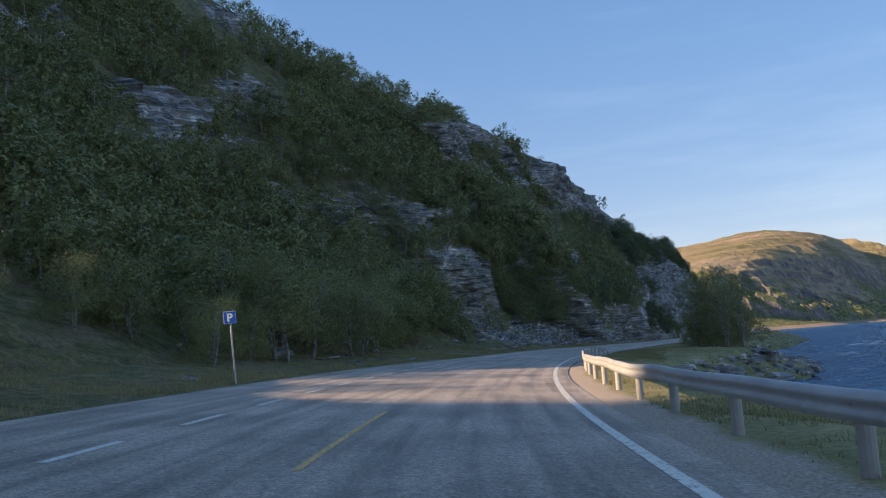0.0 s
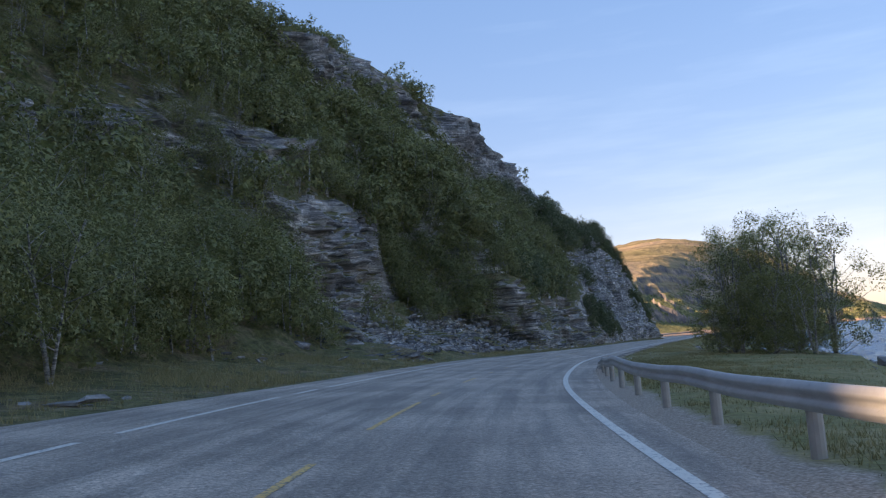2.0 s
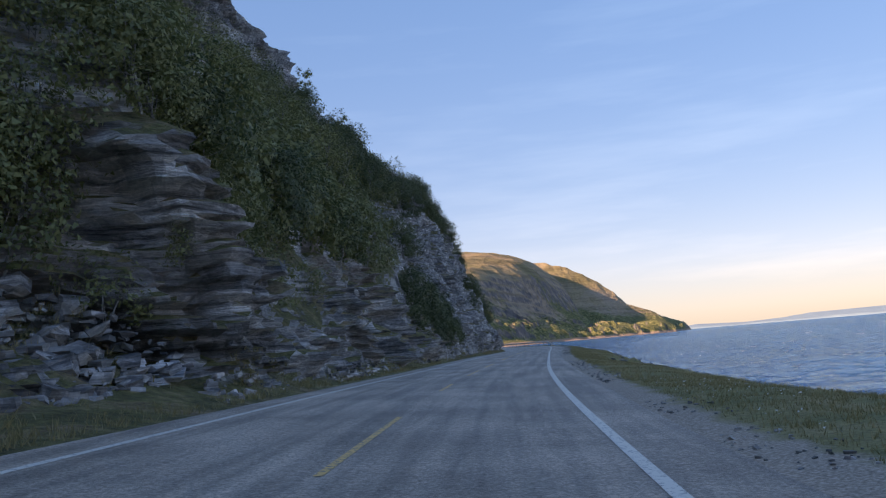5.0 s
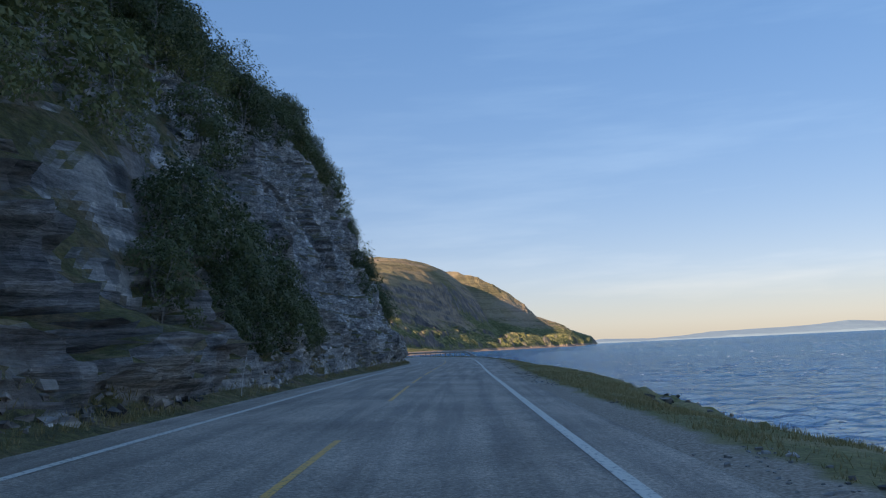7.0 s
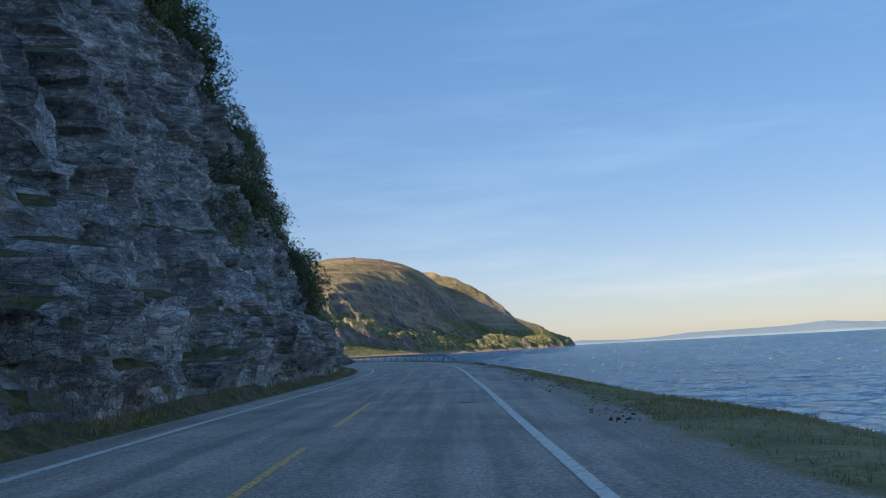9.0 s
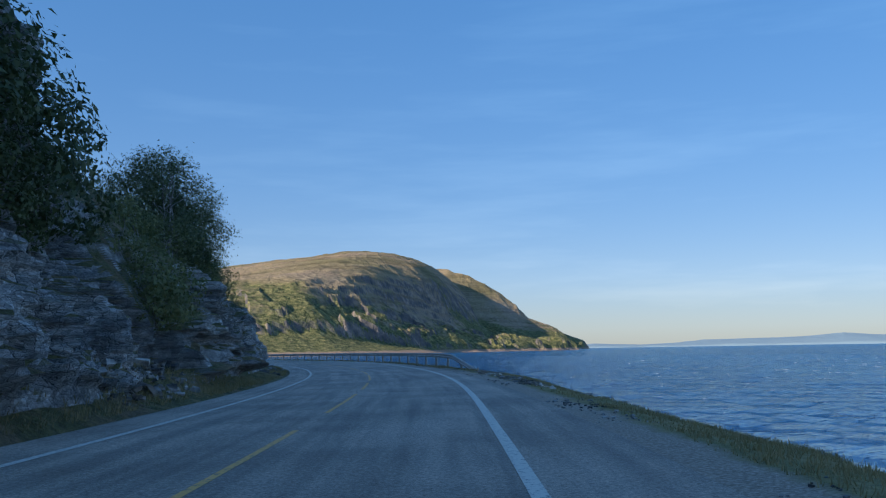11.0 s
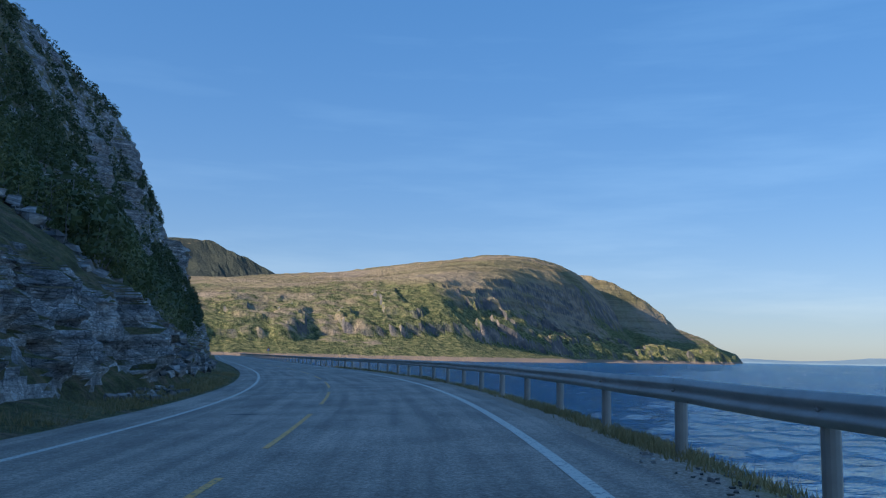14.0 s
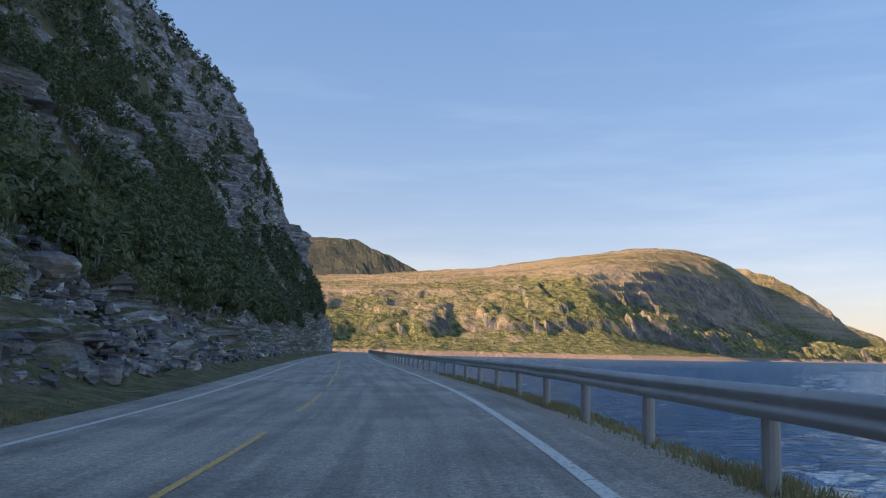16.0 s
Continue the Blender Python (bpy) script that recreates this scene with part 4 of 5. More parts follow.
def headland():
    """A flat-topped fell with a cliff band on its front, a steep shaded flank to seaward and a green bench above the shore."""
    az = np.radians(np.linspace(-30, 36, 400))
    r = np.r_[np.linspace(740, 1460, 120), np.linspace(1470, 2000, 44), np.linspace(2020, 2900, 14)]
    rr, aa = np.meshgrid(r, az, indexing="ij")
    x, y = VIEW[0] + rr * np.sin(aa), VIEW[1] + rr * np.cos(aa)
    flat = 0 * x
    warp = fbm(stack(x * .006, y * .006, flat), 5, 61)
    # distance inland from the shore, and inside the rim of the fell
    coast = np.interp(x, [-900, -300, 0, 150, 400, 700, 900, 985, 1005, 1500], [820, 940, 1030, 1075, 1180, 1430, 1570, 1650, 2400, 9000])
    inland = (y - coast) * .8 + 14 * warp + 9 * fbm(stack(x * .03, y * .03, flat), 3, 62)
    rim_y = np.interp(x, [-900, -200, 150, 320, 662, 900, 1100], [1150, 1190, 1225, 1250, 1690, 2020, 2450])
    inside = (y - rim_y) * np.interp(x, [250, 420, 600], [.95, .6, .44]) + 8 * warp + 3 * fbm(stack(x * .02, y * .02, flat), 4, 63)
    top = np.interp(x, [-900, -100, 150, 300, 450, 700], [72, 74, 74, 84, 100, 120]) + 0.1 * np.clip(y - 1250, 0, 1100)
    bench = np.interp(inland, [-40, 0, 14, 24, 44, 160, 500], [-7, -3.2, -1.5, 9, 19, 40, 60])
    west = np.clip((540 - x) / 300, 0, 1)
    face = np.interp(inside, [-110, -60, -32, -6, 24, 90], [0, .1, .3, .72, .9, 1]) * (1 - west) + np.interp(inside, [-190, -85, -52, 0, 80], [0, .32, .5, .8, 1]) * west
    z = bench + np.clip(top - bench, 0, None) * face
    # spurs and gullies down the slope, and ledges across it
    z = z + np.clip((inland - 30) / 80, 0, 1) * np.clip((30 - inside) / 60, 0, 1) * (3.5 * fbm(stack(x * .011, y * .007, flat), 3, 71) + 2.2 * np.sin(z * .42 + 2 * warp))
    el = np.degrees(np.arctan2(z - 1.3, rr))
    skyline = np.interp(np.degrees(az), [-45, -20, -3, 2.6, 8.4, 12.3, 15.2, 17.9, 20.9, 22.4, 24.2, 25.8, 29, 31.5, 33.4], [4.4, 4.4, 4.7, 5.15, 5.6, 6.3, 6.6, 6.9, 6.5, 6.0, 4.6, 3.2, 1.7, 1.1, .2])
    k = np.clip(skyline / np.maximum(el.max(axis=0), .1), .03, 1.6)
    k = np.convolve(np.pad(k, 9, mode="edge"), np.ones(19) / 19, "valid")
    up = np.clip(z / 60, 0, 1)
    z = z * (1 + (k[None] - 1) * up) + np.clip(z / 25, 0, 1) * (3 * fbm(stack(x * .012, y * .012, flat), 4, 64) + 1.4 * vnoise(stack(x * .09, y * .09, flat), 66))
    # small crags along the foot
    knob = vnoise(stack(x * .035, y * .035, flat), 67) + .3 * vnoise(stack(x * .1, y * .1, flat), 69)
    z = z + np.clip((inland - 18) / 8, 0, 1) * np.clip((130 - inland) / 40, 0, 1) * np.interp(x, [50, 380], [3, 6.5]) * np.clip((knob - .22) / .1, 0, 1) * (1 + .3 * vnoise(stack(x * .08, y * .08, flat), 68))
    z = z - 30 * np.clip((np.degrees(aa) - 32.9) / .5, 0, 1)
    return tagged(surface("backdrop_headland", stack(x, y, z), FAR, smooth=False, flip=True), "sunlit heath-covered headland with cliffs above its shore", "headland", kind="structure")


headland()
fell("backdrop_fell", [(18, 1900, 2500, 5.0), (22, 1900, 2500, 5.6), (23.3, 1900, 2500, 5.55), (25.3, 1900, 2450, 5.05), (27.1, 1900, 2400, 4.0), (28.5, 1900, 2350, 2.9), (29.2, 1850, 2300, 2.1), (31.2, 1850, 2200, 1.3), (32.6, 1870, 2050, .1)],
     [(0, 0), (.02, .02), (.3, .4), (1, 1), (1.4, .7), (2, .4)], 71, "dark fell shoulder behind the headland", 0.6, FAR)
fell("backdrop_far_fell", [(-40, 2300, 3000, 6), (-12, 2300, 3000, 7.2), (-6, 2300, 3000, 7.3), (-3.4, 2300, 3000, 7.3), (-1.4, 2300, 3000, 7.2), (.1, 2300, 2900, 6.5), (2.6, 2300, 2800, 5.2), (6, 2300, 2700, 3.5)],
     [(0, 0), (.3, .55), (1, 1), (1.4, .8), (2, .5)], 81, "dark rounded fell with a sunlit top", 0.8, FAR_WOODED)
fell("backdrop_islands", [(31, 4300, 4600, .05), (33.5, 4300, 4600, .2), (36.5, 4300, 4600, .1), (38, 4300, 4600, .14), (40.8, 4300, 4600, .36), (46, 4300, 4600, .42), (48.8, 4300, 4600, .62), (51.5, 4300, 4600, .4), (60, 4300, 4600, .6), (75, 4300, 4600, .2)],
     [(0, 0), (.5, .6), (1, 1), (2, .5)], 91, "low islands along the horizon, tinted with blue haze", 0.3, HAZE_TINT, 20, 160)

# ---- guardrails: bent steel beam on posts ----
WAVE = [(0.0, 0.155), (0.03, 0.15), (0.045, 0.115), (0.075, 0.09), (0.08, 0.065), (0.045, 0.035), (0.012, 0.0), (0.045, -0.035), (0.08, -0.065), (0.075, -0.09), (0.045, -0.115), (0.03, -0.15), (0.0, -0.155)]


def beam(s0, s1, top, wobble, face=-1, lap=0.25):
    """One length of W-shaped beam, 3 mm thick; face: towards the road."""
    s = np.linspace(s0 - lap, s1, 8)
    pro = np.array(WAVE)
    ring = np.vstack([pro, pro[::-1] - (0.006, 0)])
    d = RAIL_D(s)[:, None] + face * ring[None, :, 0]
    h = (top(s) + wobble * 0.035 * (vnoise(stack(s * 0.35, 0 * s, 0 * s), 77)) - 0.16)[:, None] + ring[None, :, 1]
    ss = s[:, None] + 0 * d
    x, y = at_road(ss, d + wobble * 0.05 * vnoise(stack(ss * 0.22, 0 * ss, 0 * ss), 78))
    z = road_z(ss, RAIL_D(ss)) - 0.06 + h
    n = ring.shape[0]
    v = stack(x, y, z).reshape(-1, 3)
    f = [(i * n + k, i * n + (k + 1) % n, (i + 1) * n + (k + 1) % n, (i + 1) * n + k) for i in range(len(s) - 1) for k in range(n)]
    return v, np.array(f)


def post_mesh(name, height, round_post):
    if round_post:
        a = np.linspace(0, 2 * np.pi, 13)[:-1]
        prof = np.stack([0.085 * np.cos(a), 0.085 * np.sin(a)], -1)
    else:
        prof = np.array([(-.05, -.06), (.05, -.06), (.05, -.048), (-.038, -.048), (-.038, .048), (.05, .048), (.05, .06), (-.05, .06)])
    n = len(prof)
    v = np.vstack([np.c_[prof, np.full(n, z)] for z in (-0.9, height)])
    f = [(k, (k + 1) % n, n + (k + 1) % n, n + k) for k in range(n)]
    cap = [(n + k, n + k + 1, n + n - 2 - k, n + n - 1 - k) for k in range(n // 2 - 1)] if not round_post else [(n, n + 1 + k, n + 2 + k, n + 3 + k) for k in range(0, n - 3, 2)]
    return mesh_of(name, v, f + cap, POST_STEEL)


def guardrail(s0, s1, spacing, top, label, wobble, round_post):
    rail = tagged(new("guardrail"), label, "guardrail", group="guardrails")
    post_me = post_mesh("post", 1.0, round_post)
    bolt_me = mesh_of("bolt", *tube([(0, 0, 0), (-.03, 0, 0), (-.04, 0, 0)], [.022, .022, .01], 8), STEEL)
    s = s0
    while s < s1:
        e = min(s + spacing, s1)
        sec = child("beam_section", mesh_of("beam_section", *beam(s, e, top, wobble), STEEL, True), rail)
        x, y = at_road(s, RAIL_D(s) + 0.08)
        base = float(road_z(s, RAIL_D(s))) - 0.06
        p = child("post", post_me, rail)
        hgt = max(0.12, float(top(s)) - 0.1)
        p.matrix_basis = pose(float(x), float(y), base, 0, 0, heading(s) + 90 * 0) @ Matrix.Diagonal((1, 1, hgt, 1))
        bx, by = at_road(s, RAIL_D(s) - 0.012)
        b = child("bolt", bolt_me, sec)
        b.matrix_basis = pose(float(bx), float(by), base + float(top(s)) - 0.16, 0, 0, heading(s))
        s += spacing
    return rail


guardrail(-52, 84.5, 4.0, curve([(-60, .96), (70, .94), (76, .82), (80, .62), (84.5, .38)]), "bent galvanised guardrail with rusty joints on weathered posts", 1.3, True)
guardrail(277, 613, 4.0, curve([(277, .1), (283.4, .93), (287, 1.0), (700, 1.0)]), "long galvanised guardrail above the sea, ramped down at its start", 0.35, True)


# ---- signs and poles ----
def rounded_plate(w, h, r, t, seg=5):
    pts = []
    for cx, cz, a0 in ((w / 2 - r, h / 2 - r, 0), (-w / 2 + r, h / 2 - r, 90), (-w / 2 + r, -h / 2 + r, 180), (w / 2 - r, -h / 2 + r, 270)):
        for k in range(seg + 1):
            a = radians(a0 + 90 * k / seg)
            pts.append((cx + r * math.cos(a), cz + r * math.sin(a)))
    bm = bmesh.new()
    f = bm.faces.new([bm.verts.new((x, -t / 2, z)) for x, z in pts])
    ext = bmesh.ops.extrude_face_region(bm, geom=[f])
    bmesh.ops.translate(bm, vec=(0, t, 0), verts=[v for v in ext["geom"] if isinstance(v, bmesh.types.BMVert)])
    bmesh.ops.recalc_face_normals(bm, faces=bm.faces)
    return bm


def part(name, bm, mat, parent, label=""):
    me = bpy.data.meshes.new(name)
    bm.to_mesh(me)
    bm.free()
    me.materials.append(mat)
    return child(name, me, parent, label)


SIGN_BLUE = plain_material("blue sign sheeting", (0.012, 0.09, 0.42), 0.35)
SIGN_WHITE = plain_material("white sign sheeting", (0.75, 0.75, 0.74), 0.35)
SIGN_RED = plain_material("red sign sheeting", (0.5, 0.02, 0.02), 0.35)
POLE_GREY = plain_material("grey sign pole", (0.42, 0.43, 0.44), 0.45, 0.4)


def parking_sign(s, d, z):
    sign = tagged(new("parking_sign"), "blue parking sign with white letter on a leaning grey pole", "road sign")
    child("pole", mesh_of("pole", *tube([(0, 0, -.4), (0, 0, 1), (0, 0, 2.47)], [.03] * 3, 10), POLE_GREY, True), sign)
    panel = part("panel", rounded_plate(.46, .46, .04, .012), SIGN_BLUE, sign, "blue square sign panel")
    panel.location = (0, -.045, 2.3)
    rim = part("rim", rounded_plate(.44, .44, .036, .003), SIGN_WHITE, panel, "thin white rim")
    rim.location = (0, -.0085, 0)
    inner = part("inner_panel", rounded_plate(.415, .415, .03, .003), SIGN_BLUE, panel, "blue panel face")
    inner.location = (0, -.0125, 0)
    txt = bpy.data.curves.new("letter", "FONT")
    txt.body, txt.size, txt.extrude, txt.align_x, txt.offset = "P", .4, .0015, 'CENTER', .012
    ob = new("letter_curve", txt)
    bpy.context.view_layer.update()
    me = bpy.data.meshes.new_from_object(ob.evaluated_get(bpy.context.evaluated_depsgraph_get()))
    bpy.data.objects.remove(ob)
    me.materials.clear()
    me.materials.append(SIGN_WHITE)
    letter = child("letter", me, panel, "white letter P")
    letter.matrix_basis = pose(0, -.0165, -.14, 90, 0, 0)
    clamp = child("clamp", mesh_of("clamp", *box(0, -.02, 2.3, .09, .05, .05), POLE_GREY), sign)
    x, y = at_road(s, d)
    sign.matrix_basis = pose(float(x), float(y), z, -2.0, -3.0, heading(s) + 10)
    return sign


parking_sign(29.8, -9.3, 0.68)


def warning_sign(s, d, z):
    sign = tagged(new("warning_sign"), "triangular red-edged warning sign on a slim grey pole", "road sign")
    child("pole", mesh_of("pole", *tube([(0, 0, -.4), (0, 0, 1), (0, 0, 2.4)], [.035] * 3, 8), POLE_GREY, True), sign)
    for name, r, y, mat, lab in (("panel", .56, -.05, SIGN_RED, "red triangular sign panel"), ("inner_panel", .4, -.06, SIGN_WHITE, "white sign face")):
        bm = bmesh.new()
        f = bm.faces.new([bm.verts.new((r * math.sin(radians(a)), 0, r * math.cos(radians(a)))) for a in (0, 120, 240)])
        ext = bmesh.ops.extrude_face_region(bm, geom=[f])
        bmesh.ops.translate(bm, vec=(0, .01, 0), verts=[v for v in ext["geom"] if isinstance(v, bmesh.types.BMVert)])
        bmesh.ops.recalc_face_normals(bm, faces=bm.faces)
        part(name, bm, mat, sign, lab).location = (0, y, 2.05)
    x, y = at_road(s, d)
    sign.matrix_basis = pose(float(x), float(y), z, 0, 0, heading(s))


warning_sign(468, 3.9, -0.1)


def snow_pole(s, d, z):
    ob = tagged(new("snow_pole", mesh_of("snow_pole", *tube([(0, 0, -.2), (.02, .02, .6), (.09, .05, 1.15)], [.01, .01, .008], 6), SIGN_WHITE, True)), "thin pale roadside marker stick leaning at the cliff foot", "marker pole")
    x, y = at_road(s, d)
    ob.matrix_basis = pose(float(x), float(y), z, 0, 4, heading(s))


snow_pole(170.8, -6.0, 0.22)

# ---- tar patches and stains on the asphalt ----
TAR = plain_material("dark tar patch", (0.1, 0.1, 0.102), 0.8)


def tar_patch(s, d, length, width, seed):
    a = np.linspace(0, 2 * np.pi, 19)[:-1]
    r = 1 + 0.75 * vnoise(stack(np.cos(a) * 2.5 + seed, np.sin(a) * 2.5, 0 * a), seed)
    ss, ds = s + length / 2 * r * np.cos(a), d + width / 2 * r * np.sin(a)
    rim = strip(ss, ds, 0.005)
    v = np.vstack([rim, strip(np.array([s]), np.array([d]), 0.007)])
    f = [(k, (k + 1) % 18, 18) for k in range(18)]
    ob = new("tar_patch", mesh_of("tar_patch", v, f, TAR))
    ob.parent = ROAD


for n, row in enumerate([(208.2, .2, .5, .6), (305.7, -3.85, .3, .8), (105.3, 1.0, .18, .55), (105.8, 1.05, .12, .4), (217.5, -3.2, 1.2, .14)]):
    tar_patch(*row, n)

# ---- stones ----
rng = np.random.default_rng(3)


def stone_arrays(size, flat=0.5):
    v, f = box(0, 0, 0, 1, 1, 1)
    v = (v + rng.uniform(-.22, .22, v.shape)) * size * np.array([rng.uniform(.8, 1.5), rng.uniform(.6, 1.1), rng.uniform(.5, 1) * flat * 2])
    a, b = rng.uniform(0, 2 * np.pi), rng.normal(0, .35)
    rz = np.array([[np.cos(a), -np.sin(a), 0], [np.sin(a), np.cos(a), 0], [0, 0, 1]])
    rx = np.array([[1, 0, 0], [0, np.cos(b), -np.sin(b)], [0, np.sin(b), np.cos(b)]])
    return v @ rx.T @ rz.T, f


def hill_z(s, d):
    dd_, zz = section(s)
    return np.array([np.interp(-q, -a, b) for q, a, b in zip(np.atleast_1d(d), dd_, zz)])


def broken_slab(seed):
    """A block of split schist with chipped corners and edges."""
    rr = np.random.default_rng(400 + seed)
    bm = bmesh.new()
    bmesh.ops.create_cube(bm, size=1.0)
    for v in bm.verts:
        v.co += Vector(rr.uniform(-.2, .2, 3))
    for k in range(3):
        way = Vector(rr.normal(size=3)).normalized()
        cut = bmesh.ops.bisect_plane(bm, geom=bm.verts[:] + bm.edges[:] + bm.faces[:], plane_co=way * rr.uniform(.4, .55), plane_no=way, clear_outer=True)
        bmesh.ops.holes_fill(bm, edges=[e for e in cut["geom_cut"] if isinstance(e, bmesh.types.BMEdge)])
    bmesh.ops.recalc_face_normals(bm, faces=bm.faces)
    me = bpy.data.meshes.new("stone")
    bm.to_mesh(me)
    bm.free()
    me.materials.append(PIECE_STONE)
    return me


STONE_KINDS = []


def scatter_stones(name, count, srange, drange, sizes, label, left=True, density=None, flat=.42, mat=None, single=0):
    """Loose stones in a heap; the largest ones, as many as single says, are pieces of their own."""
    items, places = [], []
    tries = 0
    while len(items) < count and tries < 40:
        tries += 1
        s = rng.uniform(*srange, count)
        f = rng.uniform(0, 1, count)
        d = drange(s, f)
        z = hill_z(s, d) if left else bank_z(s, d)
        x, y = at_road(s, d)
        keep = np.ones(count, bool) if density is None else rng.uniform(0, 1, count) < density(s, d, z)
        for q in np.flatnonzero(keep):
            if len(items) >= count:
                break
            size = sizes[0] * (sizes[1] / sizes[0]) ** (rng.uniform() ** 2)
            v, fc = stone_arrays(size, flat)
            items.append((v + (x[q], y[q], z[q] + 0.12 * size), fc))
            places.append((size, x[q], y[q], z[q] + 0.14 * size))
    if single:
        if not STONE_KINDS:
            STONE_KINDS.extend(broken_slab(k) for k in range(7))
        heap = tagged(new(name), label, "stones")
        order = sorted(range(len(places)), key=lambda q: -places[q][0])
        for q in order[:single]:
            size, px, py, pz = places[q]
            ob = child("stone", STONE_KINDS[q % 7], heap)
            ob.matrix_basis = pose(float(px), float(py), float(pz), rng.normal(0, 14), rng.normal(0, 14), rng.uniform(0, 360)) @ Matrix.Diagonal((size * 1.25, size, size * rng.uniform(.8, 1.3) * flat * 2, 1))
        rest = child("rubble", mesh_of("rubble", *joined([items[q] for q in order[single:]]), mat or STONE), heap)
        tagged(rest, "small broken stones between the slabs", kind="stuff")
        return heap
    v, f = joined(items)
    return tagged(new(name, mesh_of(name, v, f, mat or STONE)), label, "stones", kind="stuff")


def clumped(scale, cut, seed):
    def f(s, d, z):
        x, y = at_road(s, d)
        return np.clip((vnoise(stack(x * scale, y * scale, 0 * x), seed) - cut) * 4, 0, 1)
    return f


def below(top, seed):
    def f(s, d, z):
        return (z < top(s) + 1.2 * vnoise(stack(s * .3, d * .3, 0 * s), seed)) * np.clip((s - 96) / 8, 0.1, 1)
    return f


scatter_stones("scree", 4200, (97, 127), lambda s, f: np.interp(s, [97, 110, 127], [-11.5, -9.6, -7.6]) - 8.5 * f, (.1, .5), "heap of broken grey slabs below the cliff", density=below(curve([(97, 2), (103, 4.2), (123, 5), (127, 3)]), 6), flat=.3, single=280)
scatter_stones("scree", 3600, (318, 425), lambda s, f: -8.8 - 7.5 * f**1.2, (.14, .6), "talus of pale broken stones along the road", single=260)
scatter_stones("verge_slabs", 240, (48, 112), lambda s, f: EDGE_L(s) - 1.2 - 7.5 * f, (.14, .55), "flat grey slabs half sunk in the grass", density=clumped(.22, -.15, 12), flat=.16, mat=SLAB)
scatter_stones("scree", 1500, (125, 318), lambda s, f: -0.5 + EDGE_L(s) - 1.1 * f, (.06, .3), "loose stones along the foot of the cliff", density=clumped(.15, -.2, 5))
scatter_stones("shore_stones", 2600, (60, 300), lambda s, f: BROW(s) + 0.3 + 9.5 * f, (.12, .38), "dark boulders along the waterline", left=False)
scatter_stones("shore_stones", 1200, (-20, 110), lambda s, f: BROW(s) + 1 + 11 * f, (.3, 1.1), "large shore boulders", left=False)
scatter_stones("gravel", 1800, (85, 300), lambda s, f: EDGE_R(s) + .1 + 1.1 * f, (.025, .08), "pale gravel and pebbles on the shoulder", left=False, density=clumped(.3, -.1, 8), mat=PALE_STONE)


scatter_stones("gravel", 420, (257, 273), lambda s, f: EDGE_R(s) + .9 + 1.2 * f, (.05, .17), "pale broken stones tipped beside the shoulder", left=False, mat=PALE_STONE)


def boulder(s, d, size, label, left=True):
    bm = bmesh.new()
    bmesh.ops.create_icosphere(bm, subdivisions=3, radius=1)
    off = rng.uniform(0, 50, 3)
    co = np.array([v.co[:] for v in bm.verts])
    n = fbm(co * 1.3 + off, 4, 3)
    cut = np.clip(co @ np.array([.6, .3, .74]), -1, .55) + np.clip(co @ np.array([-.5, .7, .5]), -1, .6)
    for v, a, c in zip(bm.verts, n, cut):
        v.co = Vector(v.co) * (0.8 + 0.28 * a) * Vector((1.25, .9, .62)).length / 1.6
        v.co.z *= .66
        v.co.x *= 1.25
    me = bpy.data.meshes.new("boulder")
    bm.to_mesh(me)
    bm.free()
    me.materials.append(STONE)
    ob = tagged(new("boulder", me), label, "boulder", group="roadside boulders")
    x, y = at_road(s, d)
    z = float((hill_z(np.array([s]), np.array([d])) if left else bank_z(np.array([s]), np.array([d])))[0])
    ob.matrix_basis = pose(float(x), float(y), z + .18 * size, rng.uniform(-8, 8), rng.uniform(-8, 8), rng.uniform(0, 360)) @ Matrix.Scale(size, 4)
    return ob


for s, d, r in ((54.3, -16.6, .9), (30.4, -11.3, .3), (67.9, -17.3, .5), (70.7, -18.6, .6), (21, -16.5, .55), (96, -13.5, .8), (101, -11.5, .7), (108, -10.4, .75), (112, -9.8, .6), (119, -8.9, .7), (90, -14.5, .6), (340, -11, .9), (349, -12.5, 1.2), (355, -14.5, 1.5), (361, -14, 1.3), (330, -11.5, .8)):
    boulder(s, d, r, "angular grey boulder lying on the grassy verge" if s < 125 else "pale angular boulder in the talus")


# ---- trees ----
def leaf_quads(centres, facing, size, rr):
    """Small pointed leaves that mostly face outwards from their clump."""
    n = len(centres)
    w = facing + .5 * rr.normal(size=(n, 3)) + (0, 0, .3)
    w /= np.linalg.norm(w, axis=1)[:, None]
    a = np.cross(w, rr.normal(size=(n, 3)))
    a /= np.linalg.norm(a, axis=1)[:, None]
    b = np.cross(w, a)
    sz = size * rr.uniform(.55, 1.4, (n, 1))
    q = np.stack([centres - a * sz * .6 + b * sz * .48, centres - a * sz * .6 - b * sz * .48, centres + a * sz * .9], 1)
    return q.reshape(-1, 3), np.arange(n * 3).reshape(n, 3)


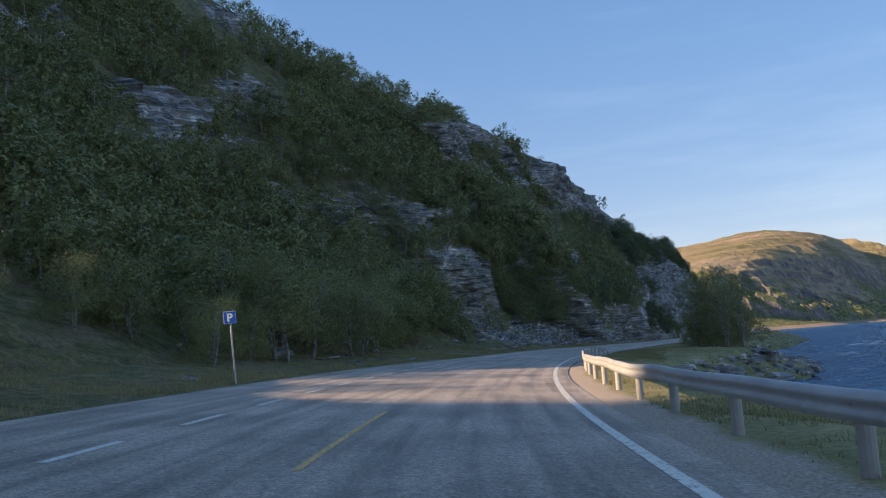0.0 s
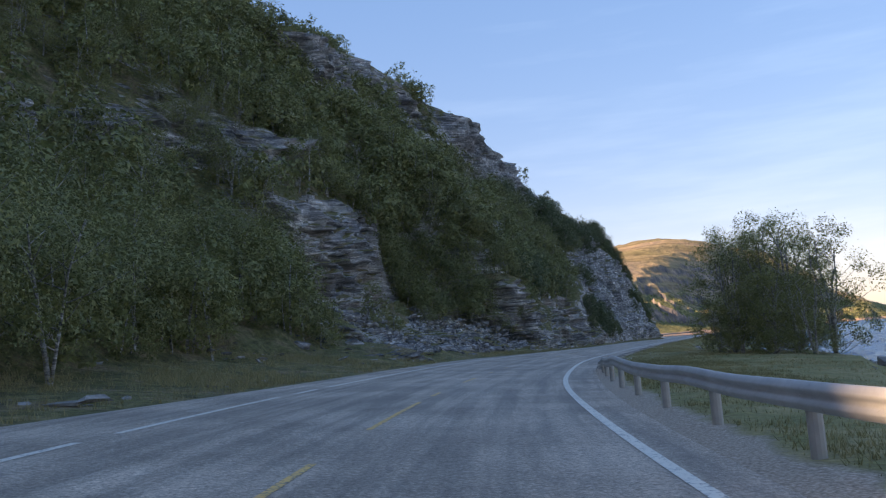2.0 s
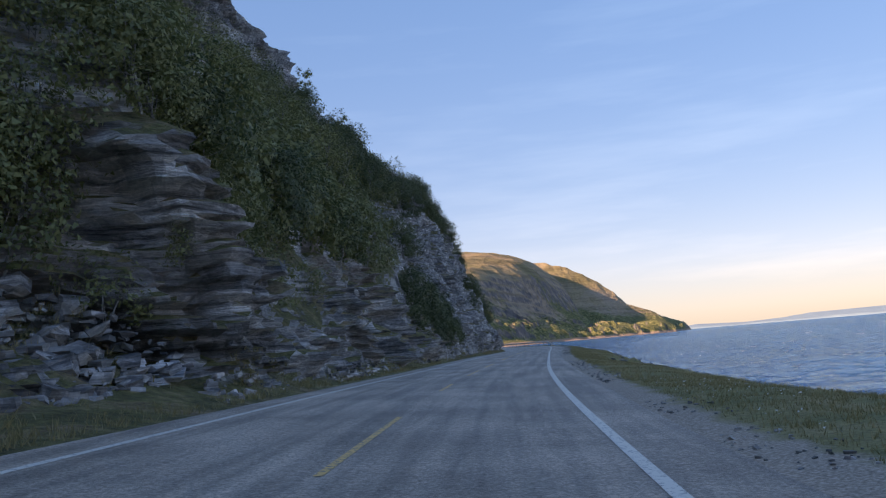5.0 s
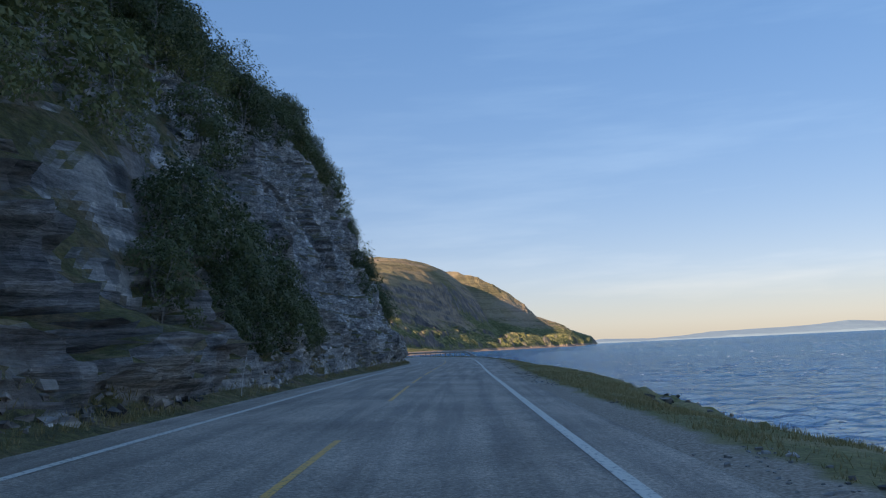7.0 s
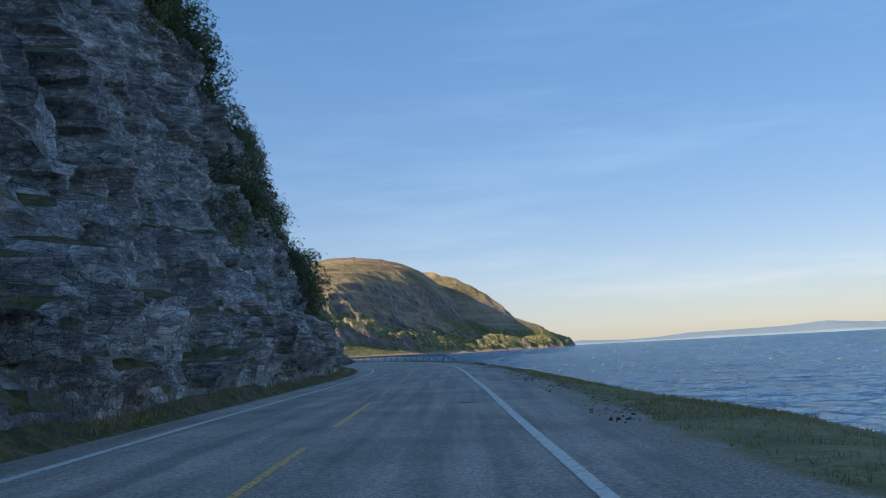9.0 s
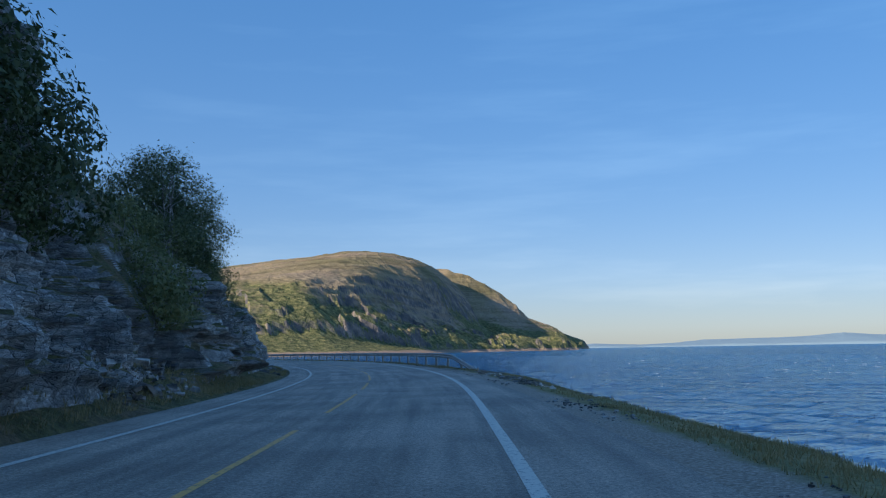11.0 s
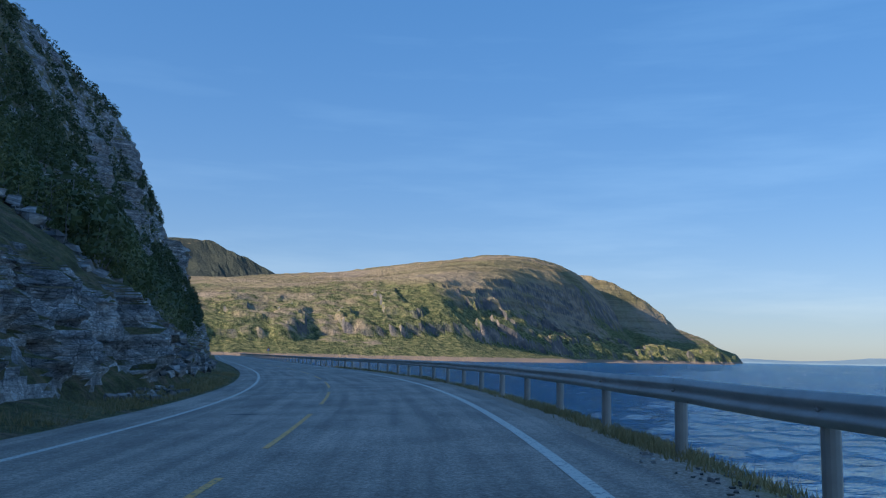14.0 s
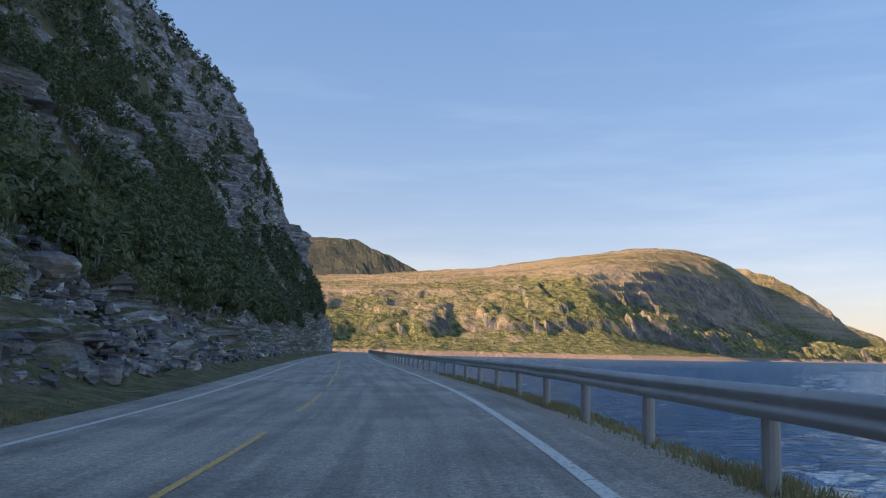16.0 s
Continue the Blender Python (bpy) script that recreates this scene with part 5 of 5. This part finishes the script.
def tree_arrays(seed, height, spread, leaves, leaf, stems, low=.28, clumps=16, sides=6, puff=.3, limbs=True):
    """Crooked stems with limbs that end in clumps of leaves."""
    rr = np.random.default_rng(seed)
    wood, stem_pts = [], []
    t = np.linspace(0, 1, 7 if limbs else 4)
    r0 = .02 * height / stems**.4
    for k in range(stems):
        a = rr.uniform(0, 2 * np.pi)
        lean = rr.uniform(.1, .35) * spread
        kink = np.cumsum(rr.normal(0, .05 * spread, (len(t), 2)), axis=0)
        h = height * rr.uniform(.75, .95)
        pts = np.stack([np.cos(a) * lean * t**.8 + kink[:, 0] * t, np.sin(a) * lean * t**.8 + kink[:, 1] * t, h * t - .06 * height * (t == 0)], -1)
        stem_pts.append(pts)
        wood.append(tube(pts, r0 * rr.uniform(.7, 1.1) * (1 - .85 * t) + .002 * height, sides))
    mids = []
    for k in range(clumps):
        f = low + (1 - low) * (k + rr.uniform()) / clumps
        pts = stem_pts[k % stems]
        p0 = np.array([np.interp(max(f - .12, .05), t, pts[:, c]) for c in range(3)])
        b = rr.uniform(0, 2 * np.pi)
        reach = spread * rr.uniform(.35, .85) * math.sqrt(max(.12, 1 - ((f - .45) / .62) ** 2))
        end = np.array([pts[len(t) // 2, 0] + np.cos(b) * reach, pts[len(t) // 2, 1] + np.sin(b) * reach, height * f])
        mid = (p0 + end) / 2 + (0, 0, -.05 * reach)
        if limbs and k % 3:
            wood.append(tube([p0, mid, end], [r0 * .35, r0 * .22, r0 * .08], 3))
        mids.append(end)
    mids = np.array(mids)
    per = leaves // clumps
    c0 = np.repeat(mids, per, axis=0)
    rad = spread * (puff * rr.uniform(.7, 1.35, (clumps, 1))).repeat(per, axis=0)
    out = rr.normal(size=c0.shape)
    out /= np.linalg.norm(out, axis=1)[:, None]
    ragged = 1 + .35 * rr.normal(size=(len(c0), 1)) * (rr.uniform(0, 1, (len(c0), 1)) < .3)
    c = c0 + out * rad * rr.uniform(.45, 1, (len(c0), 1)) ** .6 * ragged * (1, 1, .85)
    c[:, 2] = np.maximum(c[:, 2], .05 * height)
    crown = c - (c.mean(axis=0) - (0, 0, .12 * height))
    crown /= np.linalg.norm(crown, axis=1)[:, None] + 1e-6
    return joined(wood), leaf_quads(c, .55 * out + .75 * crown, leaf, rr)


def make_tree(name, seed, height, spread, leaves, leaf, stems, leafmat, label, category="tree", group="birch trees", low=.28, clumps=18, puff=.3):
    (wv, wf), (lv, lf) = tree_arrays(seed, height, spread, leaves, leaf, stems, low, clumps, 6, puff)
    root = tagged(new(name), label, category, group=group)
    child("trunk", mesh_of("trunk", wv, wf, BARK, True), root)
    child("crown", mesh_of("crown", lv, lf, leafmat), root)
    return root


BIRCH = "crooked mountain birch with pale stems and dense leaves"
SHRUB = "low leafy shrub clinging to the rocky slope"
trees = [make_tree("birch_tree", 11 + k, 5.0, 2.6, 2300, .085, 1 + k % 3, LEAF, BIRCH, low=.24, clumps=30, puff=.25) for k in range(5)]
near_trees = [make_tree("birch_tree", 91 + k, 5.0, 2.6, 7000, .066, 2 + k % 2, LEAF, "mountain birch with pale crooked stems at the edge of the verge", low=.24, clumps=36, puff=.3) for k in range(3)]
close_trees = [make_tree("birch_tree", 51 + k, 4.4, 2.3, 3600, .115, 2 + k, LEAF_DEEP, "leafy birch leaning out from a rock ledge", low=.15, clumps=26) for k in range(2)]
ledge_trees = [make_tree("birch_tree", 131 + k, 4.4, 2.3, 9500, .062, 3, LEAF_DEEP, "tall dark birch on the ledge over the rock cutting", low=.12, clumps=34, puff=.3) for k in range(2)]
bank_trees = [make_tree("birch_tree", 71 + k, 5.2, 2.2, 8500, .05, 2 + k, LEAF, "birch with twisted pale stems on the seaward bank", low=.07, clumps=46, puff=.2) for k in range(3)]
bushes = [make_tree("shrub", 31 + k, 2.3, 2.0, 1000, .1, 3, LEAF_DARK, SHRUB, "shrub", "shrubs on the slope", .12, 16) for k in range(3)]
spare = {"near": list(near_trees), "ledge": list(ledge_trees), "birch_tree": list(trees), "close": list(close_trees), "bank": list(bank_trees), "shrub": list(bushes)}
pools = {"near": near_trees, "ledge": ledge_trees, "birch_tree": trees, "close": close_trees, "bank": bank_trees, "shrub": bushes}


def put(kind, s, d, z, scale, turn):
    x, y = at_road(s, d)
    m = pose(float(x), float(y), float(z), 0, 0, turn)
    pool = spare[kind]
    src = pools[kind][int(rng.integers(0, len(pools[kind])))]
    if pool:
        src = pool.pop()
        src.matrix_basis = m @ Matrix.Scale(scale, 4)
        return src
    ob = copy_thing(src, m)
    ob.scale = (scale,) * 3
    return ob


# birches along the inner edge of the verge
for s in np.arange(-26, 92, 3.1):
    for row in range(2):
        ss = s + rng.uniform(-1.3, 1.3)
        slot = 2 < ss < 46
        d = -(19.5 if 19 < ss < 38 else 13.6 if ss < 70 else 16.5 if ss < 80 else 19.0) - 3.4 * row - rng.uniform(0, 2.6)
        put("near" if ss > 36 and not row else "birch_tree", ss, d, hill_z(np.array([ss]), np.array([d]))[0] - .1, rng.uniform(.6, .78) if slot else rng.uniform(.85, 1.35), rng.uniform(0, 360))
# clump on the seaward side of the bend
for s, d, k in ((99, 10.4, 1.4), (102, 10.8, 1.55), (104, 12.2, 1.5), (100.6, 12.8, 1.7), (97.5, 12.4, 1.5), (95, 13.6, 1.5), (103, 14.6, 1.5), (93, 15, 1.4), (101, 9.7, .7), (97.3, 10.7, .75), (94, 12, .9), (105.2, 11, .7), (91, 13.6, .9), (99, 14.2, .9)):
    put("bank", s, d, bank_z(np.array([s]), np.array([d]))[0] - .15, k, rng.uniform(0, 360))

# single trees and shrubs on ledges of the near slope
LIMIT = {"birch_tree": 80, "close": 40, "shrub": 130}
count = dict.fromkeys(LIMIT, 0)
def woody(s, d, z, tall):
    """How bare the slope is where a tree would stand, or just above it."""
    return np.maximum(bareness(s, d, z), bareness(s, d, z + tall))


many = rng.uniform([84, 1.05], [345, 4.8], (4000, 2))
ds, zs = hill_point(many[:, 0], many[:, 1])
xs, ys = at_road(many[:, 0], ds)
groves = vnoise(stack(xs * .12, ys * .12, zs * .15), 17)
bares = woody(many[:, 0], ds, zs, 2.2)
for s, d, z, grove, bare in zip(many[:, 0], ds, zs, groves, bares):
    kind = "shrub" if (z < 6 or rng.uniform() < .35 or 262 < s < 312) else ("close" if (s > 176 or z < 12) and 118 < s < 262 and z < 30 else "birch_tree")
    scree = 96 < s < 127 and z < 5.2
    if grove < -.35 or rng.uniform() < bare * .985 or count[kind] >= LIMIT[kind] or d > -9.0 or scree or (298 < s and z < 13) or (s < 104 and d > -17.5):
        continue
    put(kind, s, d - .2, z - .25, rng.uniform(.6, 1.15), rng.uniform(0, 360))
    count[kind] += 1

# bushes that close the slope between the crags and the scree
many = rng.uniform([99, 4.4], [134, 17], (700, 2))
secs = section(many[:, 0])
ds = np.array([np.interp(z, zz[:9], dz[:9]) for z, dz, zz in zip(many[:, 1], *secs)])
for s, z, d, bare in zip(*many.T, ds, woody(many[:, 0], ds, many[:, 1], 2.2)):
    if bare > .4 or (s < 119 and z < 14) or count["shrub"] > 270:
        continue
    put("shrub", s, d - .1, z - .3, rng.uniform(.75, 1.25), rng.uniform(0, 360))
    count["shrub"] += 1

for s, z in rng.uniform([119, 3.8], [127.3, 13], (46, 2)):
    dz, zz = section(np.array([s]))
    put("shrub", s, float(np.interp(z, zz[0, :9], dz[0, :9])) - .1, z - .3, rng.uniform(.7, 1.15), rng.uniform(0, 360))

for s, d, k in ((126.3, -9.4, .8), (128.4, -8.3, .5), (131.5, -8.6, .7), (134, -8.4, .75), (136.5, -8.6, .9)):
    put("shrub", s, d, hill_z(np.array([s]), np.array([d]))[0] - .25, k, rng.uniform(0, 360))

# birches along the edge above the massive face, and a thicket at its seaward end
for s in np.arange(202, 247, .85):
    k = np.array([rng.uniform(4.9, 5.6) if s < 236 else rng.uniform(3.6, 5.2)])
    d, z = (float(v[0]) for v in hill_point(np.array([s]), k))
    put("close", s, d - 1.5, z - .2, rng.uniform(.6, .95), rng.uniform(0, 360))
for s, d, k in ((241, -9.6, .8), (243.5, -10, 1.0), (246, -10, 1.05), (248.5, -10.2, .95), (244.6, -9.4, .6)):
    put("close", s, d, hill_z(np.array([s]), np.array([d]))[0] - .4, k, rng.uniform(0, 360))

for s in np.arange(226, 248, 1.7):
    d = -12.9 - rng.uniform(0, 1.6)
    put("close", s, d, hill_z(np.array([s]), np.array([d]))[0] - .4, rng.uniform(.65, 1.0), rng.uniform(0, 360))
for s in np.arange(208, 247, 1.6):
    d = -14.8 - rng.uniform(0, 2.4)
    put("close", s, d, hill_z(np.array([s]), np.array([d]))[0] - .4, rng.uniform(.7, 1.05), rng.uniform(0, 360))
for s, d, k in ((224, -9.6, .5), (226.5, -9.9, .6), (229, -10.2, .65), (238.5, -10.6, .7), (240, -11.2, .8)):
    put("close", s, d, hill_z(np.array([s]), np.array([d]))[0] - .3, k, rng.uniform(0, 360))

# a thicket under the cliff where the massive face begins
for s, d, k in ((174, -7.9, .75), (176, -8.1, .9), (177.5, -7.7, .75), (179, -8.2, 1.0), (180.5, -7.6, .8), (182, -7.9, .85), (183.5, -7.5, .7), (185, -7.6, .75), (186.8, -7.6, .6), (181, -8.6, 1.1), (184, -8.2, .9), (178, -8.8, 1.1), (188.3, -7.6, .45), (175, -9.4, 1.2), (172, -9.0, 1.1), (170, -8.4, .85)):
    d = d + .45
    put("close", s, d, hill_z(np.array([s]), np.array([d]))[0] - .9, .72 * k, rng.uniform(0, 360))

# bushes between the blocks of the talus
for s, k in zip(rng.uniform(322, 392, 26), rng.uniform(1.5, 3.3, 26)):
    d, z = (float(v[0]) for v in hill_point(np.array([s]), np.array([k])))
    put("shrub", s, d, z - .2, rng.uniform(.5, 1.0), rng.uniform(0, 360))

# thick shrubs on the low ledge before the bare face
for s in np.arange(138, 179, 2.6):
    d = -9.9 - rng.uniform(0, 2.2)
    if 147 < s < 163:
        continue
    put("shrub", s, d, hill_z(np.array([s]), np.array([d]))[0] - .3, rng.uniform(.7, 1.5), rng.uniform(0, 360))

# tall birches on the ledge over the cutting
for s, d, k in ((276, -13.4, 1.4), (278.5, -13.1, 1.0), (280.5, -13.2, 1.3), (284.5, -13.3, 1.3), (287.5, -13.4, .9), (290.5, -12.8, .5), (281, -15.0, 1.5), (284, -15.6, 1.5), (286, -12.6, .55), (280, -12.4, .6), (295, -10.8, .36), (299, -11.2, .32)):
    put("ledge", s, d, hill_z(np.array([s]), np.array([d]))[0] - .3, k, rng.uniform(0, 360))

# dark scrub on the slope above the cutting, down to its edge
for s, f in rng.uniform([322, 0], [385, 1], (40, 2)):
    d = np.interp(s, [308, 320, 345, 385], [-12.2, -13.0, -15.5, -15.0]) - 6 * f
    put("shrub", s, d, hill_z(np.array([s]), np.array([d]))[0] - .3, rng.uniform(.7, 1.2), rng.uniform(0, 360))

# birches on the slope over the layered cliff
for s, z in rng.uniform([96, 15], [121, 31], (58, 2)):
    dz, zz = section(np.array([s]))
    d = float(np.interp(z, zz[0, :9], dz[0, :9]))
    if crags(np.array([s]), np.array([z]), 0)[0][0] < .5:
        put("birch_tree", s, d - .3, z - .3, rng.uniform(.6, .95), rng.uniform(0, 360))

# a rowan in white flower at the foot of the layered cliff
BLOSSOM = plain_material("white blossom", (0.75, 0.74, 0.66), 0.8)
for s, d, k in ((105.5, -15.4, 1.0), (108.5, -14.6, .75)):
    rowan = make_tree("rowan_bush", int(s), 3.4, 1.5, 1500, .09, 3, LEAF, "rowan bush in white flower below the layered cliff", "bush", "rowan bushes", .1, 16)
    rr_ = np.random.default_rng(int(s))
    at = np.array([v.co[:] for v in [o for o in rowan.children if o.name.startswith("crown")][0].data.vertices])[::3][rr_.integers(0, 1400, 150)] * 1.04
    child("blossom", mesh_of("blossom", *leaf_quads(at, at - at.mean(axis=0), .09, rr_), BLOSSOM), rowan, "flat white flower heads")
    x, y = at_road(s, d)
    rowan.matrix_basis = pose(float(x), float(y), float(hill_z(np.array([s]), np.array([d]))[0]) - .1) @ Matrix.Scale(k, 4)


# the woods beyond, too many to count
def woods(name, count, srange, krange, height, leaves, leaf, label, mat, seed):
    rr = np.random.default_rng(seed)
    kinds = [tree_arrays(200 + seed * 10 + k, 1.0, .55, leaves, leaf, 1, .12, 14, 3, .27, False) for k in range(6)]
    wood, leafs = [], []
    ss, ks = rr.uniform(*srange, 5 * count), rr.uniform(*krange, 5 * count)
    dz, zz = hill_point(ss, ks)
    xx, yy = at_road(ss, dz)
    grove = vnoise(stack(xx * .09, yy * .09, zz * .12), 18)
    skip = (rr.uniform(0, 1, 5 * count) < woody(ss, dz, zz, .35 * height) * .985) | (grove < -.42) | ((ss > 98) & (ss < 135) & (zz < 12)) | ((ss > 178) & (ss < 262) & (zz < 26))
    skip |= (rr.uniform(0, 1, 5 * count) < .8) & (zz > 15) & (ss > 180) & (ss < 262) & (ks > 5)
    skip |= (rr.uniform(0, 1, 5 * count) < .65) & (zz > 17) & (ss > 170) & (ss < 204)
    for q in np.flatnonzero(~skip)[:count]:
        x, y, z = xx[q], yy[q], zz[q]
        (wv, wf), (lv, lf) = kinds[int(rr.integers(6))]
        a, h = rr.uniform(0, 2 * np.pi), height * rr.uniform(.6, 1.25)
        rot = np.array([[np.cos(a), -np.sin(a), 0], [np.sin(a), np.cos(a), 0], [0, 0, 1]]) * h
        wood.append((wv @ rot.T + (x, y, z - .3), wf))
        leafs.append((lv @ rot.T + (x, y, z - .3), lf))
    root = tagged(new(name), label, "woods", kind="stuff")
    child("trunks", mesh_of("trunks", *joined(wood), BARK), root)
    child("crowns", mesh_of("crowns", *joined(leafs), mat), root)


woods("woods", 130, (40, 100), (2.0, 3.1), 4.6, 1300, .026, "birch wood edge above the verge", LEAF, 7)
woods("woods", 780, (42, 135), (2.9, 6.2), 4.6, 460, .05, "dense birch woods covering the steep slope", LEAF, 1)
woods("woods", 460, (120, 262), (2.6, 6.3), 3.2, 360, .06, "birch scrub on the cliff tops", LEAF, 2)
woods("woods", 1500, (322, 470), (2.2, 6.6), 3.2, 180, .085, "birch scrub on the slope above the talus", LEAF_DEEP, 3)
woods("woods", 1500, (440, 640), (2.2, 6.6), 2.6, 80, .15, "dark scrub on the far cliff", LEAF_DEEP, 4)
woods("woods", 620, (60, 175), (4.9, 6.9), 3.9, 330, .052, "birch woods along the top of the slope", LEAF, 6)
woods("woods", 180, (-110, -6), (2.2, 5.0), 5.0, 160, .1, "open birch woods behind the bend", LEAF, 5)


# ---- grass ----
def grass(name, count, srange, dfun, zfun, height, label, seed, blades=7):
    rr = np.random.default_rng(seed)
    s, f = rr.uniform(*srange, count), rr.uniform(0, 1, count)
    d = dfun(s, f)
    x, y = at_road(s, d)
    keep = rr.uniform(0, 1, count) < np.clip(.55 + .9 * fbm(stack(x * .25, y * .25, 0 * x), 3, seed), .12, 1)
    s, d, x, y = s[keep], d[keep], x[keep], y[keep]
    z = zfun(s, d)
    base = np.stack([x, y, z - .03], -1).repeat(blades, axis=0)
    n = len(base)
    h = (height * rr.uniform(.4, 1.3, n))[:, None]
    base[:, :2] += rr.normal(0, .07, (n, 2))
    a = rr.uniform(0, 2 * np.pi, n)
    side = np.stack([np.cos(a), np.sin(a), 0 * a], -1) * (.008 + .03 * height)
    lean = np.stack([rr.normal(0, .35, n), rr.normal(0, .35, n), np.ones(n)], -1) * h
    q = np.stack([base - side, base + side, base + lean], 1)
    tagged(new(name, mesh_of(name, q.reshape(-1, 3), np.arange(n * 3).reshape(n, 3), GRASS)), label, "grass", kind="stuff")


grass("grass", 20000, (-8, 126), lambda s, f: EDGE_L(s) - .3 - 9.0 * f, hill_z, .2, "rough green and straw-coloured grass on the verge", 1)
grass("grass", 9000, (120, 345), lambda s, f: EDGE_L(s) - .3 - 1.2 * f**1.5, hill_z, .16, "thin grass at the foot of the cliff", 2)
grass("grass", 42000, (66, 290), lambda s, f: EDGE_R(s) + .9 + (BROW(s) - EDGE_R(s) + .8) * f, bank_z, .11, "rough grass on the seaward bank", 3)
grass("grass", 18000, (-6, 92), lambda s, f: EDGE_R(s) + .9 + 5 * f, bank_z, .11, "dry grass under the guardrail", 4)
grass("grass", 14000, (284, 370), lambda s, f: EDGE_R(s) + .5 + 2.2 * f, bank_z, .17, "dry grass under the guardrail above the sea", 5, 9)


# small white flowers in the grass beside the shoulder
rr_ = np.random.default_rng(77)
fs, fd = rr_.uniform(92, 132, 260), rr_.uniform(1.0, 2.6, 260) ** 1.2
fd = EDGE_R(fs) + fd
fx, fy = at_road(fs, fd)
fz = bank_z(fs, fd) + rr_.uniform(.08, .2, 260)
tagged(new("wild_flowers", mesh_of("wild_flowers", *leaf_quads(stack(fx, fy, fz), np.tile([0, 0, 1.0], (260, 1)), .035, rr_), BLOSSOM)), "tiny white wild flowers in the roadside grass", "flowers", kind="stuff")
